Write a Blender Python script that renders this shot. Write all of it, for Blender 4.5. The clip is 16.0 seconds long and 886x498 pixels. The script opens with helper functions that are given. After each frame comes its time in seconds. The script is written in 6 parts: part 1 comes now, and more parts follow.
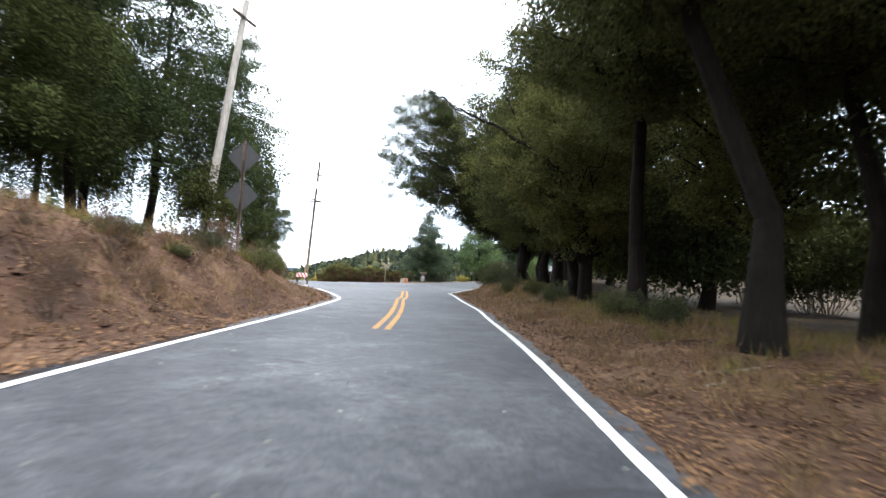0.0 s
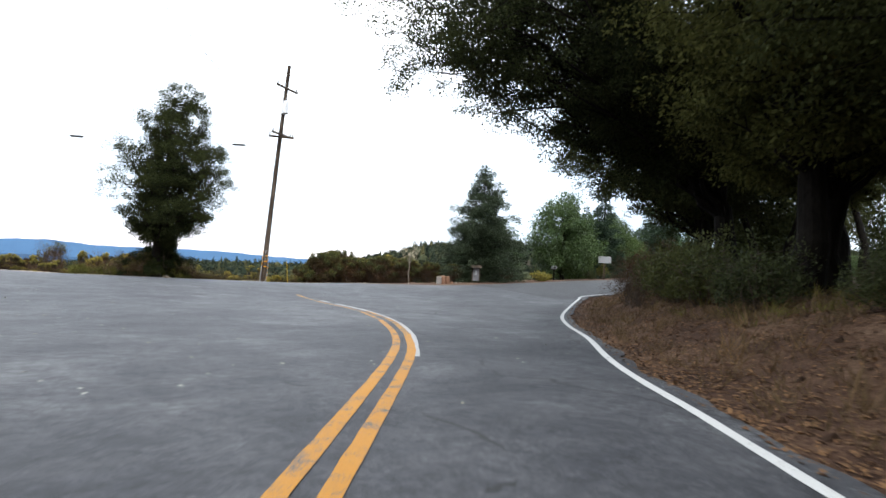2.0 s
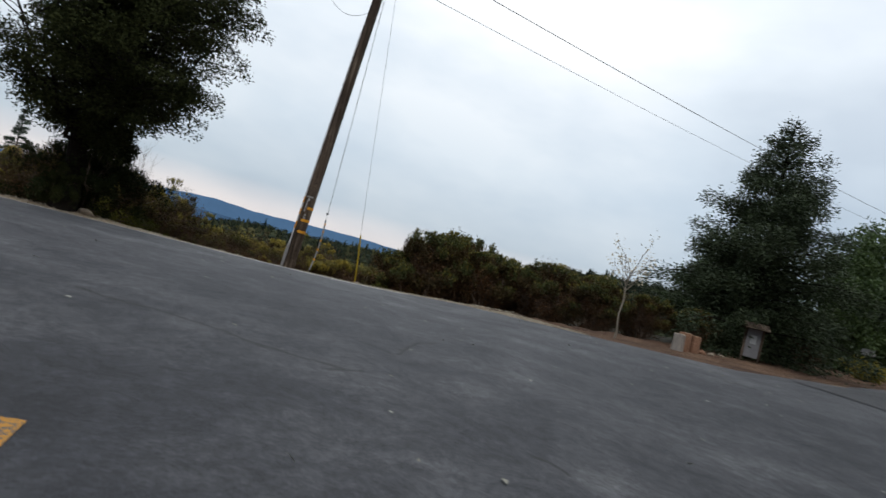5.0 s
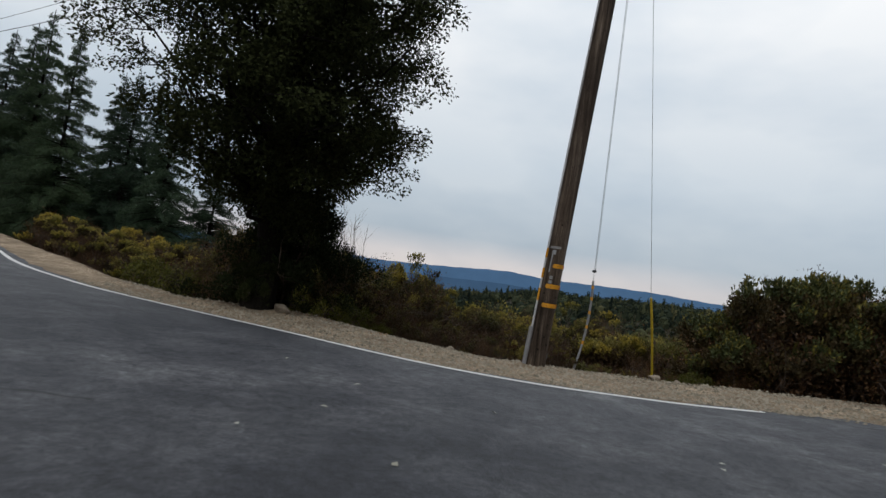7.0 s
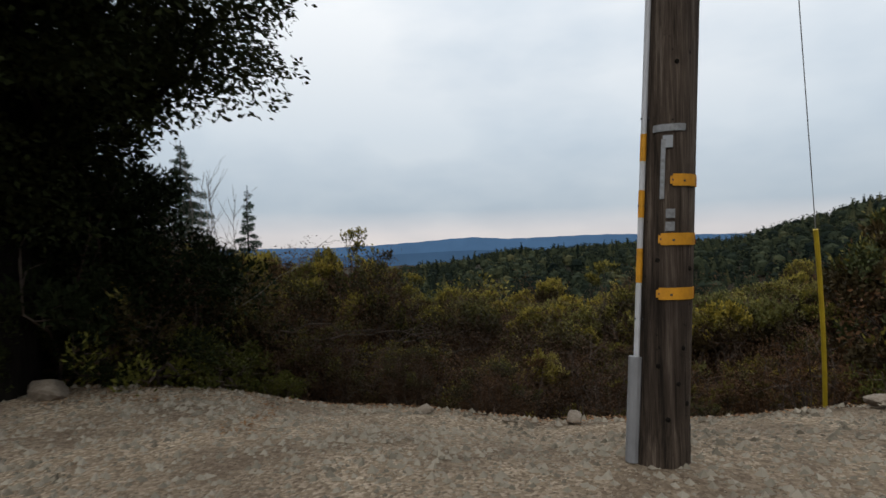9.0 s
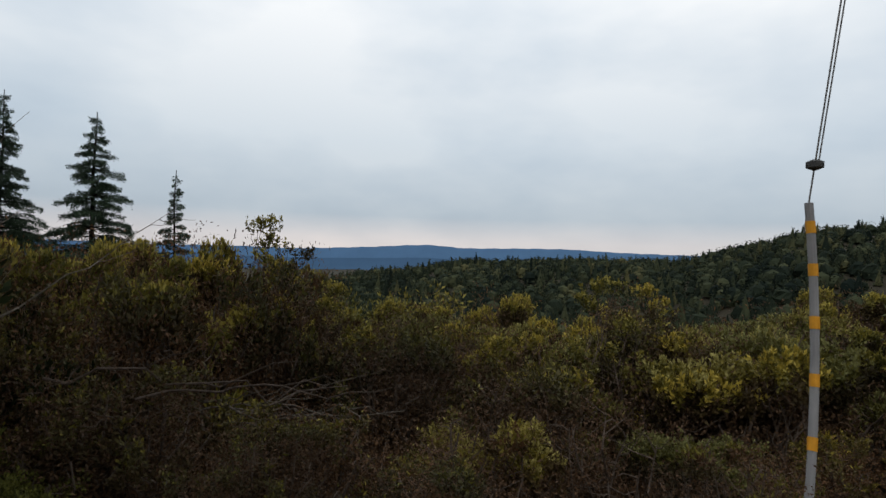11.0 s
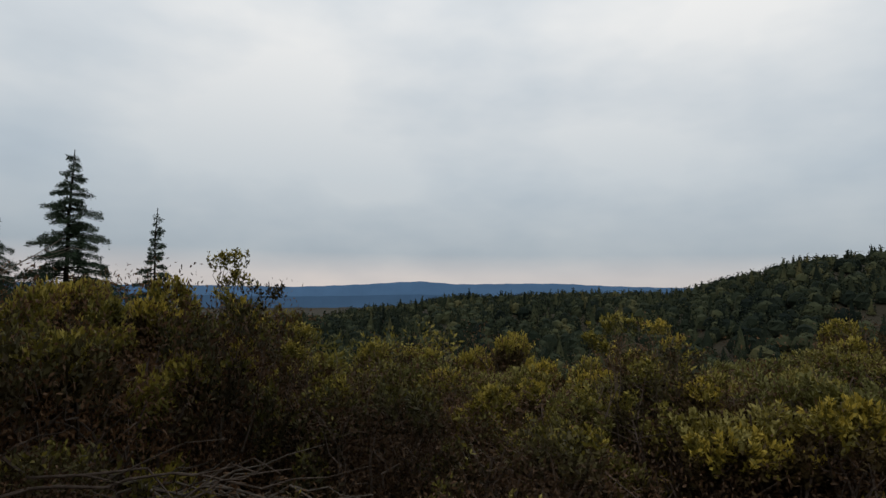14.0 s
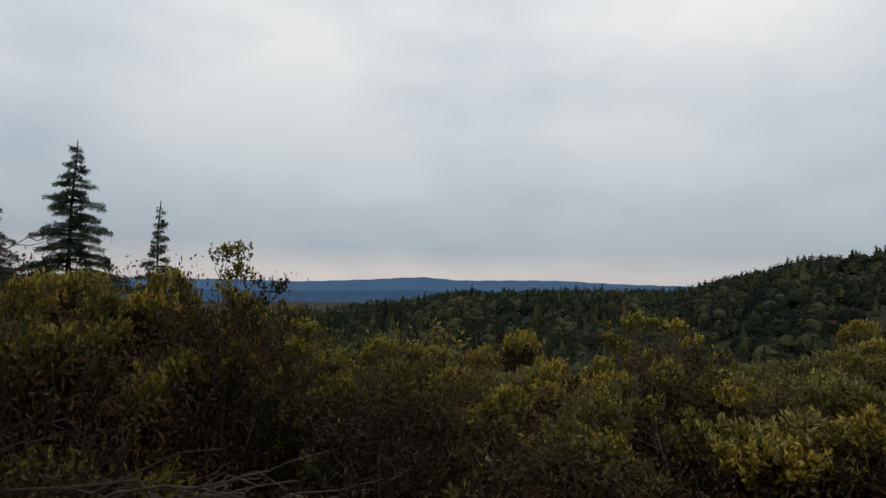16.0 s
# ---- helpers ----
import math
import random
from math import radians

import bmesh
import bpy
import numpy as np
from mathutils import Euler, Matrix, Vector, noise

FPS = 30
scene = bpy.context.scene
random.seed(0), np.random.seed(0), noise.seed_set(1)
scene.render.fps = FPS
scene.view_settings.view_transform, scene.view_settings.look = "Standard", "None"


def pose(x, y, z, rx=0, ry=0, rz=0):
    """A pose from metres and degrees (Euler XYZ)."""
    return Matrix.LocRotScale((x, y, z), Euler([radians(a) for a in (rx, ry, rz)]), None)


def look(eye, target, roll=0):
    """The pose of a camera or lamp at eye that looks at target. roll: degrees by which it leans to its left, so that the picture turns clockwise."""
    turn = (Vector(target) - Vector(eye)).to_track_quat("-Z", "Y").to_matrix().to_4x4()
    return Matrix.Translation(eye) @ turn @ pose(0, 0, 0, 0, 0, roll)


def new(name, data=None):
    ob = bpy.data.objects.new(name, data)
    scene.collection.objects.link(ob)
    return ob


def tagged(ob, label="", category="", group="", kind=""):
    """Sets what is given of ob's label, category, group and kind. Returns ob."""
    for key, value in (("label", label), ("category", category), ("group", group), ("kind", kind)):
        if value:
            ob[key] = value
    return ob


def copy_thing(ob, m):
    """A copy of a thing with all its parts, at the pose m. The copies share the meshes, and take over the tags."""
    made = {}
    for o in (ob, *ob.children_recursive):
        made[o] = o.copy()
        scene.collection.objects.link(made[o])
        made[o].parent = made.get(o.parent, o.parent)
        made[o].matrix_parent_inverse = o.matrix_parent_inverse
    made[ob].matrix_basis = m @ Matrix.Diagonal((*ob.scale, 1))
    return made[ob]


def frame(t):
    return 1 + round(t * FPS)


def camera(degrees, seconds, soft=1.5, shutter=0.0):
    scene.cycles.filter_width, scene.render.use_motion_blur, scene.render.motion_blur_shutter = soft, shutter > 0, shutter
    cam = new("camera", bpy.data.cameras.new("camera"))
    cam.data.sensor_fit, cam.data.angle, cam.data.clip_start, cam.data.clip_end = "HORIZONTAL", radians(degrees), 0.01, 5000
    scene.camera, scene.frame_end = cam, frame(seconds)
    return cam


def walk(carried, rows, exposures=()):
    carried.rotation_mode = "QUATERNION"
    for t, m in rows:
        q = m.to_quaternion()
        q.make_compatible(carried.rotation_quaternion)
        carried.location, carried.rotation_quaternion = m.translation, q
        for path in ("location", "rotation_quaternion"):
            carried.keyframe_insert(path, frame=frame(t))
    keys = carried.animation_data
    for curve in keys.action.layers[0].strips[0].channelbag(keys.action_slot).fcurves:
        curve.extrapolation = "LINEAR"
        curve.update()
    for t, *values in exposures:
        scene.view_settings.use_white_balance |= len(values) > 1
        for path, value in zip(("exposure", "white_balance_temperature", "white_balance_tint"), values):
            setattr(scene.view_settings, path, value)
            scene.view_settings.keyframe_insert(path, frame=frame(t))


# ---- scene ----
cam = camera(75.0, 16.0, soft=1.45, shutter=0.14)
PATH = [
    (0, (-33.678, -55.662, 0.051), (-32.283, -54.235, 0.186), 3.0),
    (0.5, (-27.354, -49.178, 0.245), (-25.972, -47.737, 0.359), 4.7),
    (1, (-22.095, -43.346, 0.436), (-20.774, -41.850, 0.569), 8.3),
    (1.5, (-17.706, -38.250, 0.675), (-16.417, -36.726, 0.808), 5.3),
    (2, (-13.747, -33.544, 0.717), (-12.478, -32.002, 0.823), 3.1),
    (2.5, (-10.403, -29.578, 0.826), (-9.097, -28.067, 0.926), -0.0),
    (3, (-7.579, -26.483, 0.843), (-6.226, -25.012, 0.924), 0.6),
    (3.5, (-5.295, -23.614, 0.817), (-3.961, -22.125, 0.865), 4.6),
    (4, (-3.916, -20.444, 0.773), (-2.653, -18.897, 0.889), 7.4),
    (4.5, (-3.343, -17.496, 0.745), (-2.169, -15.881, 0.851), 10.8),
    (5, (-3.458, -15.211, 0.763), (-2.554, -13.429, 0.854), 14.8),
    (5.2, (-3.858, -14.706, 0.777), (-3.074, -12.869, 0.874), 14.3),
    (7.3, (-1.254, -8.461, 1.147), (-1.403, -6.470, 1.261), 6.9),
    (7.5, (-1.238, -7.769, 1.151), (-1.382, -5.779, 1.285), 4.9),
    (8, (-1.321, -6.169, 1.183), (-1.399, -4.174, 1.308), 3.1),
    (8.5, (-1.377, -4.783, 1.200), (-1.535, -2.791, 1.274), 2.7),
    (9, (-1.372, -3.370, 1.184), (-1.302, -1.371, 1.200), -1.2),
    (9.5, (-1.316, -2.238, 1.144), (-0.976, -0.270, 1.051), -1.9),
    (10, (-1.183, -1.372, 1.117), (-0.909, 0.608, 1.038), 0.1),
    (12.5, (-0.972, 0.186, 1.159), (-0.751, 2.161, 1.380), 2.8),
    (13, (-0.974, 0.287, 1.149), (-0.756, 2.263, 1.370), 3.0),
    (13.5, (-0.945, 0.457, 1.150), (-0.724, 2.434, 1.351), 2.5),
    (14, (-0.806, 0.660, 1.136), (-0.560, 2.638, 1.304), 0.9),
    (14.5, (-0.866, 0.779, 1.127), (-0.642, 2.761, 1.277), 1.6),
    (15, (-0.918, 0.838, 1.140), (-0.696, 2.820, 1.288), 2.4),
    (15.5, (-0.866, 0.878, 1.148), (-0.655, 2.862, 1.298), 2.4),
    (16, (-0.867, 0.967, 1.137), (-0.631, 2.947, 1.291), 1.5),
]
walk(cam, [(t, look(e, g, r)) for t, e, g, r in PATH], exposures=((0, 2.5, 6100, 10), (0.5, 2.8, 6100, 10), (1.0, 2.5, 6150, 10), (1.5, 2.1, 6150, 10), (2.0, 1.6, 6150, 10), (2.5, 1.15, 6150, 10), (3.0, 0.85, 6150, 10), (3.5, 0.65, 6250, 10), (4.5, 0.4, 6250, 10), (5.2, 0.25, 6250, 10), (7.3, 0.0, 6250, 10), (9.5, 0.15, 6250, 10), (10.2, 0.2, 6250, 10), (12.3, -0.1, 6450, 10), (16, -0.15, 6450, 10)))

# ---- light: a bright overcast sky, a faint broad sun behind the cloud ----
SUN_EL, SUN_AZ = 48.0, 205.0
sun = new("sun", bpy.data.lights.new("sun", "SUN"))
sun.data.energy, sun.data.angle, sun.data.color = 0.9, radians(25), (1.0, 0.96, 0.9)
sun.rotation_euler = (radians(90 - SUN_EL), 0, radians(180 - SUN_AZ))


class Nodes:
    """A short way to wire node trees."""

    def __init__(self, tree):
        self.t = tree
        tree.nodes.clear()

    def add(self, kind, ins=None, **props):
        n = self.t.nodes.new(kind)
        for k, v in props.items():
            if k == "ramp":
                while len(n.color_ramp.elements) < len(v):
                    n.color_ramp.elements.new(0.5)
                for e, (p, c) in zip(n.color_ramp.elements, v):
                    e.position, e.color = p, (*c, 1) if len(c) == 3 else c
            elif k == "blend":
                n.blend_type = v
            elif k == "op":
                n.operation = v
            elif k == "data":
                n.data_type = v
            elif k == "sky":
                n.sky_type = v
            elif k == "attr":
                n.attribute_name = v
            elif k == "bands":
                n.bands_direction = v
        for k, v in (ins or {}).items():
            if isinstance(v, bpy.types.NodeSocket):
                self.t.links.new(v, n.inputs[k])
            else:
                n.inputs[k].default_value = v
        return n

    def mix(self, f, a, b, blend="MIX"):
        n = self.add("ShaderNodeMix", data="RGBA", blend=blend)
        for i, v in ((0, f), (6, a), (7, b)):
            if isinstance(v, bpy.types.NodeSocket):
                self.t.links.new(v, n.inputs[i])
            else:
                n.inputs[i].default_value = (*v, 1) if isinstance(v, tuple) and len(v) == 3 else v
        return n.outputs[2]

    def noise(self, vec, scale, detail=4, rough=0.55):
        return self.add("ShaderNodeTexNoise", {"Vector": vec, "Scale": scale, "Detail": detail, "Roughness": rough}).outputs[0]

    def ramp(self, f, stops):
        return self.add("ShaderNodeValToRGB", {"Fac": f}, ramp=stops).outputs[0]

    def math(self, op, a, b=0.0, c=0.0):
        n = self.add("ShaderNodeMath", op=op)
        for i, v in enumerate((a, b, c)):
            if isinstance(v, bpy.types.NodeSocket):
                self.t.links.new(v, n.inputs[i])
            else:
                n.inputs[i].default_value = v
        return n.outputs[0]


world = bpy.data.worlds.new("sky")
scene.world = world
world.use_nodes = True
W = Nodes(world.node_tree)
co = W.add("ShaderNodeTexCoord").outputs["Generated"]
sep = W.add("ShaderNodeSeparateXYZ", {0: co})
sky = W.add("ShaderNodeTexSky", sky="NISHITA")
sky.sun_disc, sky.sun_elevation, sky.sun_rotation = False, radians(SUN_EL), radians(SUN_AZ)
sky.dust_density, sky.air_density = 4.0, 1.2
# cloud deck: flattened noise over the whole dome, paler overhead, a clear warm strip low down
flat = W.add("ShaderNodeVectorMath", {0: co, 1: (1.0, 1.0, 2.3)}, op="MULTIPLY").outputs[0]
cl = W.ramp(W.noise(flat, 1.7, 5, 0.5), [(0.34, (0.44, 0.49, 0.55)), (0.5, (0.60, 0.64, 0.68)), (0.66, (0.82, 0.81, 0.80))])
up = W.ramp(sep.outputs["Z"], [(0.0, (0.80, 0.70, 0.64)), (0.035, (0.74, 0.68, 0.65)), (0.075, (0.50, 0.55, 0.59)), (0.2, (0.58, 0.64, 0.69)), (0.5, (0.95, 0.96, 0.96)), (1.0, (1.15, 1.15, 1.15))])
deck = W.mix(1.0, up, W.mix(0.75, (1, 1, 1), W.mix(1.0, cl, (1.45, 1.42, 1.38), "MULTIPLY"), "MIX"), "MULTIPLY")
pale = W.mix(1.0, sky.outputs[0], (0.08, 0.08, 0.08), "MULTIPLY")
mixed = W.mix(0.93, pale, deck)
bg = W.add("ShaderNodeBackground", {"Color": mixed, "Strength": 1.0})
W.add("ShaderNodeOutputWorld", {"Surface": bg.outputs[0]})


# ---- materials ----
def material(name, build, rough=0.9, spec=0.3, bump=0.0, metal=0.0, both=None):
    """build(nodes, coordinates) gives (colour socket, height socket or None)."""
    m = bpy.data.materials.new(name)
    m.use_nodes = True
    n = Nodes(m.node_tree)
    co = n.add("ShaderNodeNewGeometry").outputs["Position"]
    col, hgt = build(n, co)
    p = n.add("ShaderNodeBsdfPrincipled", {"Base Color": col, "Roughness": rough, "Specular IOR Level": spec, "Metallic": metal})
    if hgt is not None and bump:
        b = n.add("ShaderNodeBump", {"Height": hgt, "Strength": 1.0, "Distance": bump})
        n.t.links.new(b.outputs[0], p.inputs["Normal"])
    out = p.outputs[0]
    if both:
        tr = n.add("ShaderNodeBsdfTranslucent", {"Color": col})
        out = n.add("ShaderNodeMixShader", {"Fac": both, 1: out, 2: tr.outputs[0]}).outputs[0]
    n.add("ShaderNodeOutputMaterial", {"Surface": out})
    return m


def two(c1, c2, scale, fine=None):
    """Two colours blended at a coarse and a fine scale."""
    def build(n, co):
        a = n.noise(co, scale, 5)
        b = n.noise(co, fine or scale * 9, 4, 0.65)
        f = n.math("MULTIPLY_ADD", b, 0.6, n.math("MULTIPLY", a, 0.55))
        return n.ramp(f, [(0.35, c1), (0.78, c2)]), b
    return build


def leafy(c1, c2, c3):
    """Leaf colours that vary from leaf to leaf, with a few dry ones, and over the crown."""
    def build(n, co):
        r = n.add("ShaderNodeNewGeometry").outputs["Random Per Island"]
        big = n.noise(co, 0.45, 3)
        one = n.add("ShaderNodeObjectInfo").outputs["Random"]
        f = n.math("MULTIPLY_ADD", r, 0.45, n.math("MULTIPLY", big, 0.62))
        col = n.ramp(f, [(0.2, c1), (0.66, c2), (0.9, c2), (0.95, c3)])
        return n.mix(1.0, col, n.ramp(one, [(0.0, (0.62, 0.66, 0.66)), (0.5, (0.95, 0.95, 0.95)), (1.0, (1.25, 1.15, 0.95))]), "MULTIPLY"), None
    return build


def forest_look(n, co):
    """Mixed crowns far off: dark firs beside duller and yellower broadleaf trees, in drifts."""
    one = n.add("ShaderNodeNewGeometry").outputs["Random Per Island"]
    f = n.math("MULTIPLY_ADD", one, 0.5, n.math("MULTIPLY_ADD", n.noise(co, 0.012, 4, 0.6), 0.55, n.math("MULTIPLY", n.noise(co, 0.09, 3), 0.3)))
    return n.ramp(f, [(0.4, (0.006, 0.010, 0.008)), (0.66, (0.018, 0.024, 0.015)), (0.85, (0.040, 0.046, 0.024)), (0.97, (0.070, 0.064, 0.028))]), None


def asphalt_look(n, co):
    big = n.noise(co, 0.16, 4)
    mid = n.noise(co, 1.3, 5, 0.6)
    streak = n.noise(n.add("ShaderNodeVectorMath", {0: co, 1: (0.22, 1.0, 1)}, op="MULTIPLY").outputs[0], 2.2, 5, 0.62)
    grit = n.noise(co, 34, 5, 0.85)
    f = n.math("MULTIPLY_ADD", big, 0.42, n.math("MULTIPLY_ADD", mid, 0.4, n.math("MULTIPLY", streak, 0.18)))
    base = n.ramp(f, [(0.3, (0.012, 0.013, 0.017)), (0.43, (0.030, 0.032, 0.039)), (0.54, (0.060, 0.062, 0.070)), (0.67, (0.13, 0.133, 0.14))])
    spots = n.ramp(grit, [(0.4, (0.58, 0.58, 0.58)), (0.55, (1.0, 1.0, 1.0)), (0.7, (1.75, 1.72, 1.7))])
    wx = n.mix(0.35, co, n.add("ShaderNodeTexNoise", {"Vector": co, "Scale": 1.1, "Detail": 4.0}).outputs[1])
    vor = n.add("ShaderNodeTexVoronoi", {"Vector": wx, "Scale": 0.42})
    vor.feature = "DISTANCE_TO_EDGE"
    crack = n.math("MULTIPLY", n.math("LESS_THAN", vor.outputs[0], 0.0055), n.math("GREATER_THAN", n.noise(co, 0.33, 2), 0.54))
    col = n.mix(1.0, base, spots, "MULTIPLY")
    blot = n.noise(co, 9, 5, 0.7)
    col = n.mix(1.0, col, n.ramp(blot, [(0.36, (0.64, 0.64, 0.66)), (0.5, (1.0, 1.0, 1.0)), (0.64, (1.42, 1.41, 1.4))]), "MULTIPLY")
    col = n.mix(n.math("MULTIPLY", crack, 0.75), col, (0.012, 0.012, 0.012))
    return col, n.math("SUBTRACT", grit, crack)


def ground_look(n, co):
    """Leaf litter and dry earth; gravel on the shoulder; darker soil and moss on the slopes."""
    gr = n.add("ShaderNodeAttribute", attr="gravel").outputs["Fac"]
    wild = n.add("ShaderNodeAttribute", attr="wild").outputs["Fac"]
    a, b, c = n.noise(co, 0.7, 4), n.noise(co, 13, 6, 0.8), n.noise(co, 55, 3, 0.7)
    litter = n.ramp(n.math("MULTIPLY_ADD", b, 0.6, n.math("MULTIPLY", a, 0.45)),
                    [(0.36, (0.018, 0.010, 0.007)), (0.48, (0.052, 0.028, 0.018)), (0.58, (0.105, 0.060, 0.037)), (0.70, (0.20, 0.135, 0.088))])
    vor = n.add("ShaderNodeTexVoronoi", {"Vector": co, "Scale": 44.0})
    peb = n.mix(0.4, n.ramp(vor.outputs["Color"], [(0.15, (0.085, 0.066, 0.046)), (0.5, (0.29, 0.245, 0.185)), (0.9, (0.62, 0.56, 0.48))]),
                n.ramp(c, [(0.3, (0.18, 0.14, 0.105)), (0.7, (0.42, 0.35, 0.275))]))
    peb = n.mix(1.0, peb, n.ramp(a, [(0.3, (0.76, 0.70, 0.62)), (0.7, (1.12, 1.03, 0.90))]), "MULTIPLY")
    duff = n.ramp(n.math("MULTIPLY_ADD", n.noise(co, 0.9, 5, 0.65), 0.8, n.math("MULTIPLY", b, 0.25)), [(0.44, (0, 0, 0)), (0.62, (0.75, 0.75, 0.75))])
    peb = n.mix(duff, peb, n.ramp(b, [(0.35, (0.050, 0.033, 0.021)), (0.65, (0.17, 0.125, 0.085))]))
    soil = n.ramp(n.math("MULTIPLY_ADD", b, 0.5, n.math("MULTIPLY", a, 0.5)), [(0.35, (0.014, 0.011, 0.008)), (0.6, (0.032, 0.028, 0.016)), (0.8, (0.05, 0.048, 0.025))])
    edge = n.math("MULTIPLY_ADD", n.math("SUBTRACT", b, 0.5), 0.8, gr)
    col = n.mix(n.ramp(edge, [(0.4, (0, 0, 0)), (0.6, (1, 1, 1))]), litter, peb)
    col = n.mix(wild, col, soil)
    return col, n.math("MULTIPLY_ADD", vor.outputs[0], -0.6, n.math("MULTIPLY_ADD", c, 0.5, b))


def bark_look(c1, c2):
    def build(n, co):
        s = n.add("ShaderNodeVectorMath", {0: co, 1: (1, 1, 0.13)}, op="MULTIPLY").outputs[0]
        a, b = n.noise(s, 24, 4, 0.7), n.noise(co, 2.0, 3)
        f = n.math("MULTIPLY_ADD", a, 0.7, n.math("MULTIPLY", b, 0.35))
        return n.ramp(f, [(0.34, c1), (0.72, c2)]), a
    return build


def pole_look(n, co):
    """Old tarred wood: long dark checks, grey weathered streaks, brown bands."""
    s = n.add("ShaderNodeVectorMath", {0: co, 1: (1, 1, 0.03)}, op="MULTIPLY").outputs[0]
    a, b, c = n.noise(s, 80, 6, 0.75), n.noise(s, 7, 4, 0.6), n.noise(s, 22, 5, 0.7)
    d = n.noise(co, 1.6, 4)
    f = n.math("MULTIPLY_ADD", a, 0.35, n.math("MULTIPLY_ADD", c, 0.3, n.math("MULTIPLY", b, 0.38)))
    col = n.ramp(f, [(0.40, (0.006, 0.005, 0.004)), (0.47, (0.030, 0.023, 0.017)), (0.55, (0.075, 0.058, 0.045)), (0.64, (0.17, 0.145, 0.12)), (0.74, (0.30, 0.27, 0.24))])
    col = n.mix(1.0, col, n.ramp(d, [(0.35, (0.62, 0.58, 0.56)), (0.65, (1.25, 1.2, 1.15))]), "MULTIPLY")
    spot = n.noise(co, 19, 2, 0.5)
    col = n.mix(n.ramp(spot, [(0.70, (0, 0, 0)), (0.74, (1, 1, 1))]), col, (0.008, 0.006, 0.005))
    return col, n.math("MULTIPLY_ADD", c, 0.6, a)


def paint_look(col, worn):
    """Road paint, worn through to the asphalt in patches."""
    def build(n, co):
        a, b = n.noise(co, 3.2, 5, 0.7), n.noise(co, 60, 3, 0.7)
        f = n.math("MULTIPLY_ADD", b, 0.45, n.math("MULTIPLY", a, 0.6))
        d = tuple(v * 0.78 for v in col)
        return n.mix(n.ramp(f, [(worn - 0.04, (1, 1, 1)), (worn + 0.02, (0, 0, 0))]), n.ramp(b, [(0.3, d), (0.7, col)]), (0.085, 0.085, 0.085)), b
    return build


def plain(c, scale=6.0, amount=0.25):
    def build(n, co):
        lo = tuple(v * (1 - amount) for v in c)
        return n.ramp(n.noise(co, scale, 5, 0.65), [(0.3, lo), (0.7, c)]), n.noise(co, scale * 8, 3)
    return build


M = {}
M["asphalt"] = material("asphalt", asphalt_look, 0.68, 0.38, 0.010)
M["ground"] = material("ground", ground_look, 0.95, 0.15, 0.022)
M["oldyellow"] = material("worn_yellow_paint", paint_look((0.42, 0.205, 0.03), 0.535), 0.75, 0.3, 0.003)
M["new_asphalt"] = material("newer_asphalt", two((0.020, 0.021, 0.024), (0.062, 0.063, 0.068), 0.7, 60), 0.75, 0.35, 0.008)
M["yellow"] = material("yellow_paint", paint_look((0.40, 0.185, 0.022), 0.48), 0.7, 0.3, 0.003)
M["white"] = material("white_paint", paint_look((0.60, 0.60, 0.585), 0.42), 0.7, 0.3, 0.003)
M["oldwhite"] = material("worn_white_paint", paint_look((0.36, 0.36, 0.355), 0.47), 0.75, 0.3, 0.003)
# far below real bark: the woods' shade is put into this colour
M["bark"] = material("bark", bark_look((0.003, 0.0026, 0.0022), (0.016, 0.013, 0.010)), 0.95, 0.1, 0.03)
M["pale_bark"] = material("pale_bark", bark_look((0.10, 0.085, 0.07), (0.30, 0.26, 0.21)), 0.95, 0.1, 0.02)
M["twig"] = material("twig", bark_look((0.030, 0.022, 0.017), (0.13, 0.10, 0.08)), 0.95, 0.1)
M["deadwood"] = material("grey_deadwood", bark_look((0.045, 0.037, 0.030), (0.15, 0.125, 0.10)), 0.95, 0.1)
M["pole"] = material("pole_wood", pole_look, 0.9, 0.15, 0.012)
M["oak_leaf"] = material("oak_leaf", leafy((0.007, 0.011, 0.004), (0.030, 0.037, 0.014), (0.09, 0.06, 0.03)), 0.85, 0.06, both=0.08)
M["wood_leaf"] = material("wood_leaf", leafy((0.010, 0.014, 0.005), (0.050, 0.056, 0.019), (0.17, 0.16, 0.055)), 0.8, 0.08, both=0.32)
# wood_leaf made brighter: light on the lane trees' crowns put into the colour
M["lit_lane_leaf"] = material("lit_lane_leaf", leafy((0.015, 0.020, 0.007), (0.084, 0.090, 0.031), (0.22, 0.20, 0.065)), 0.8, 0.08, both=0.4)
M["needle"] = material("needle", leafy((0.012, 0.026, 0.016), (0.040, 0.066, 0.034), (0.10, 0.07, 0.04)), 0.65, 0.2, both=0.1)
M["brush"] = material("brush_leaf", leafy((0.036, 0.036, 0.008), (0.165, 0.142, 0.023), (0.17, 0.12, 0.035)), 0.65, 0.25, both=0.18)
M["hedge_leaf"] = material("hedge_leaf", leafy((0.014, 0.021, 0.007), (0.066, 0.076, 0.024), (0.12, 0.10, 0.04)), 0.65, 0.2, both=0.12)
# darkened brush leaf: shade on the heads' sides and undersides put into the colour
M["shaded_leaf"] = material("shaded_brush_leaf", leafy((0.016, 0.012, 0.005), (0.050, 0.036, 0.013), (0.10, 0.06, 0.025)), 0.7, 0.15, both=0.08)
M["weed_leaf"] = material("weed_leaf", leafy((0.04, 0.045, 0.010), (0.13, 0.125, 0.022), (0.26, 0.22, 0.04)), 0.7, 0.15, both=0.15)
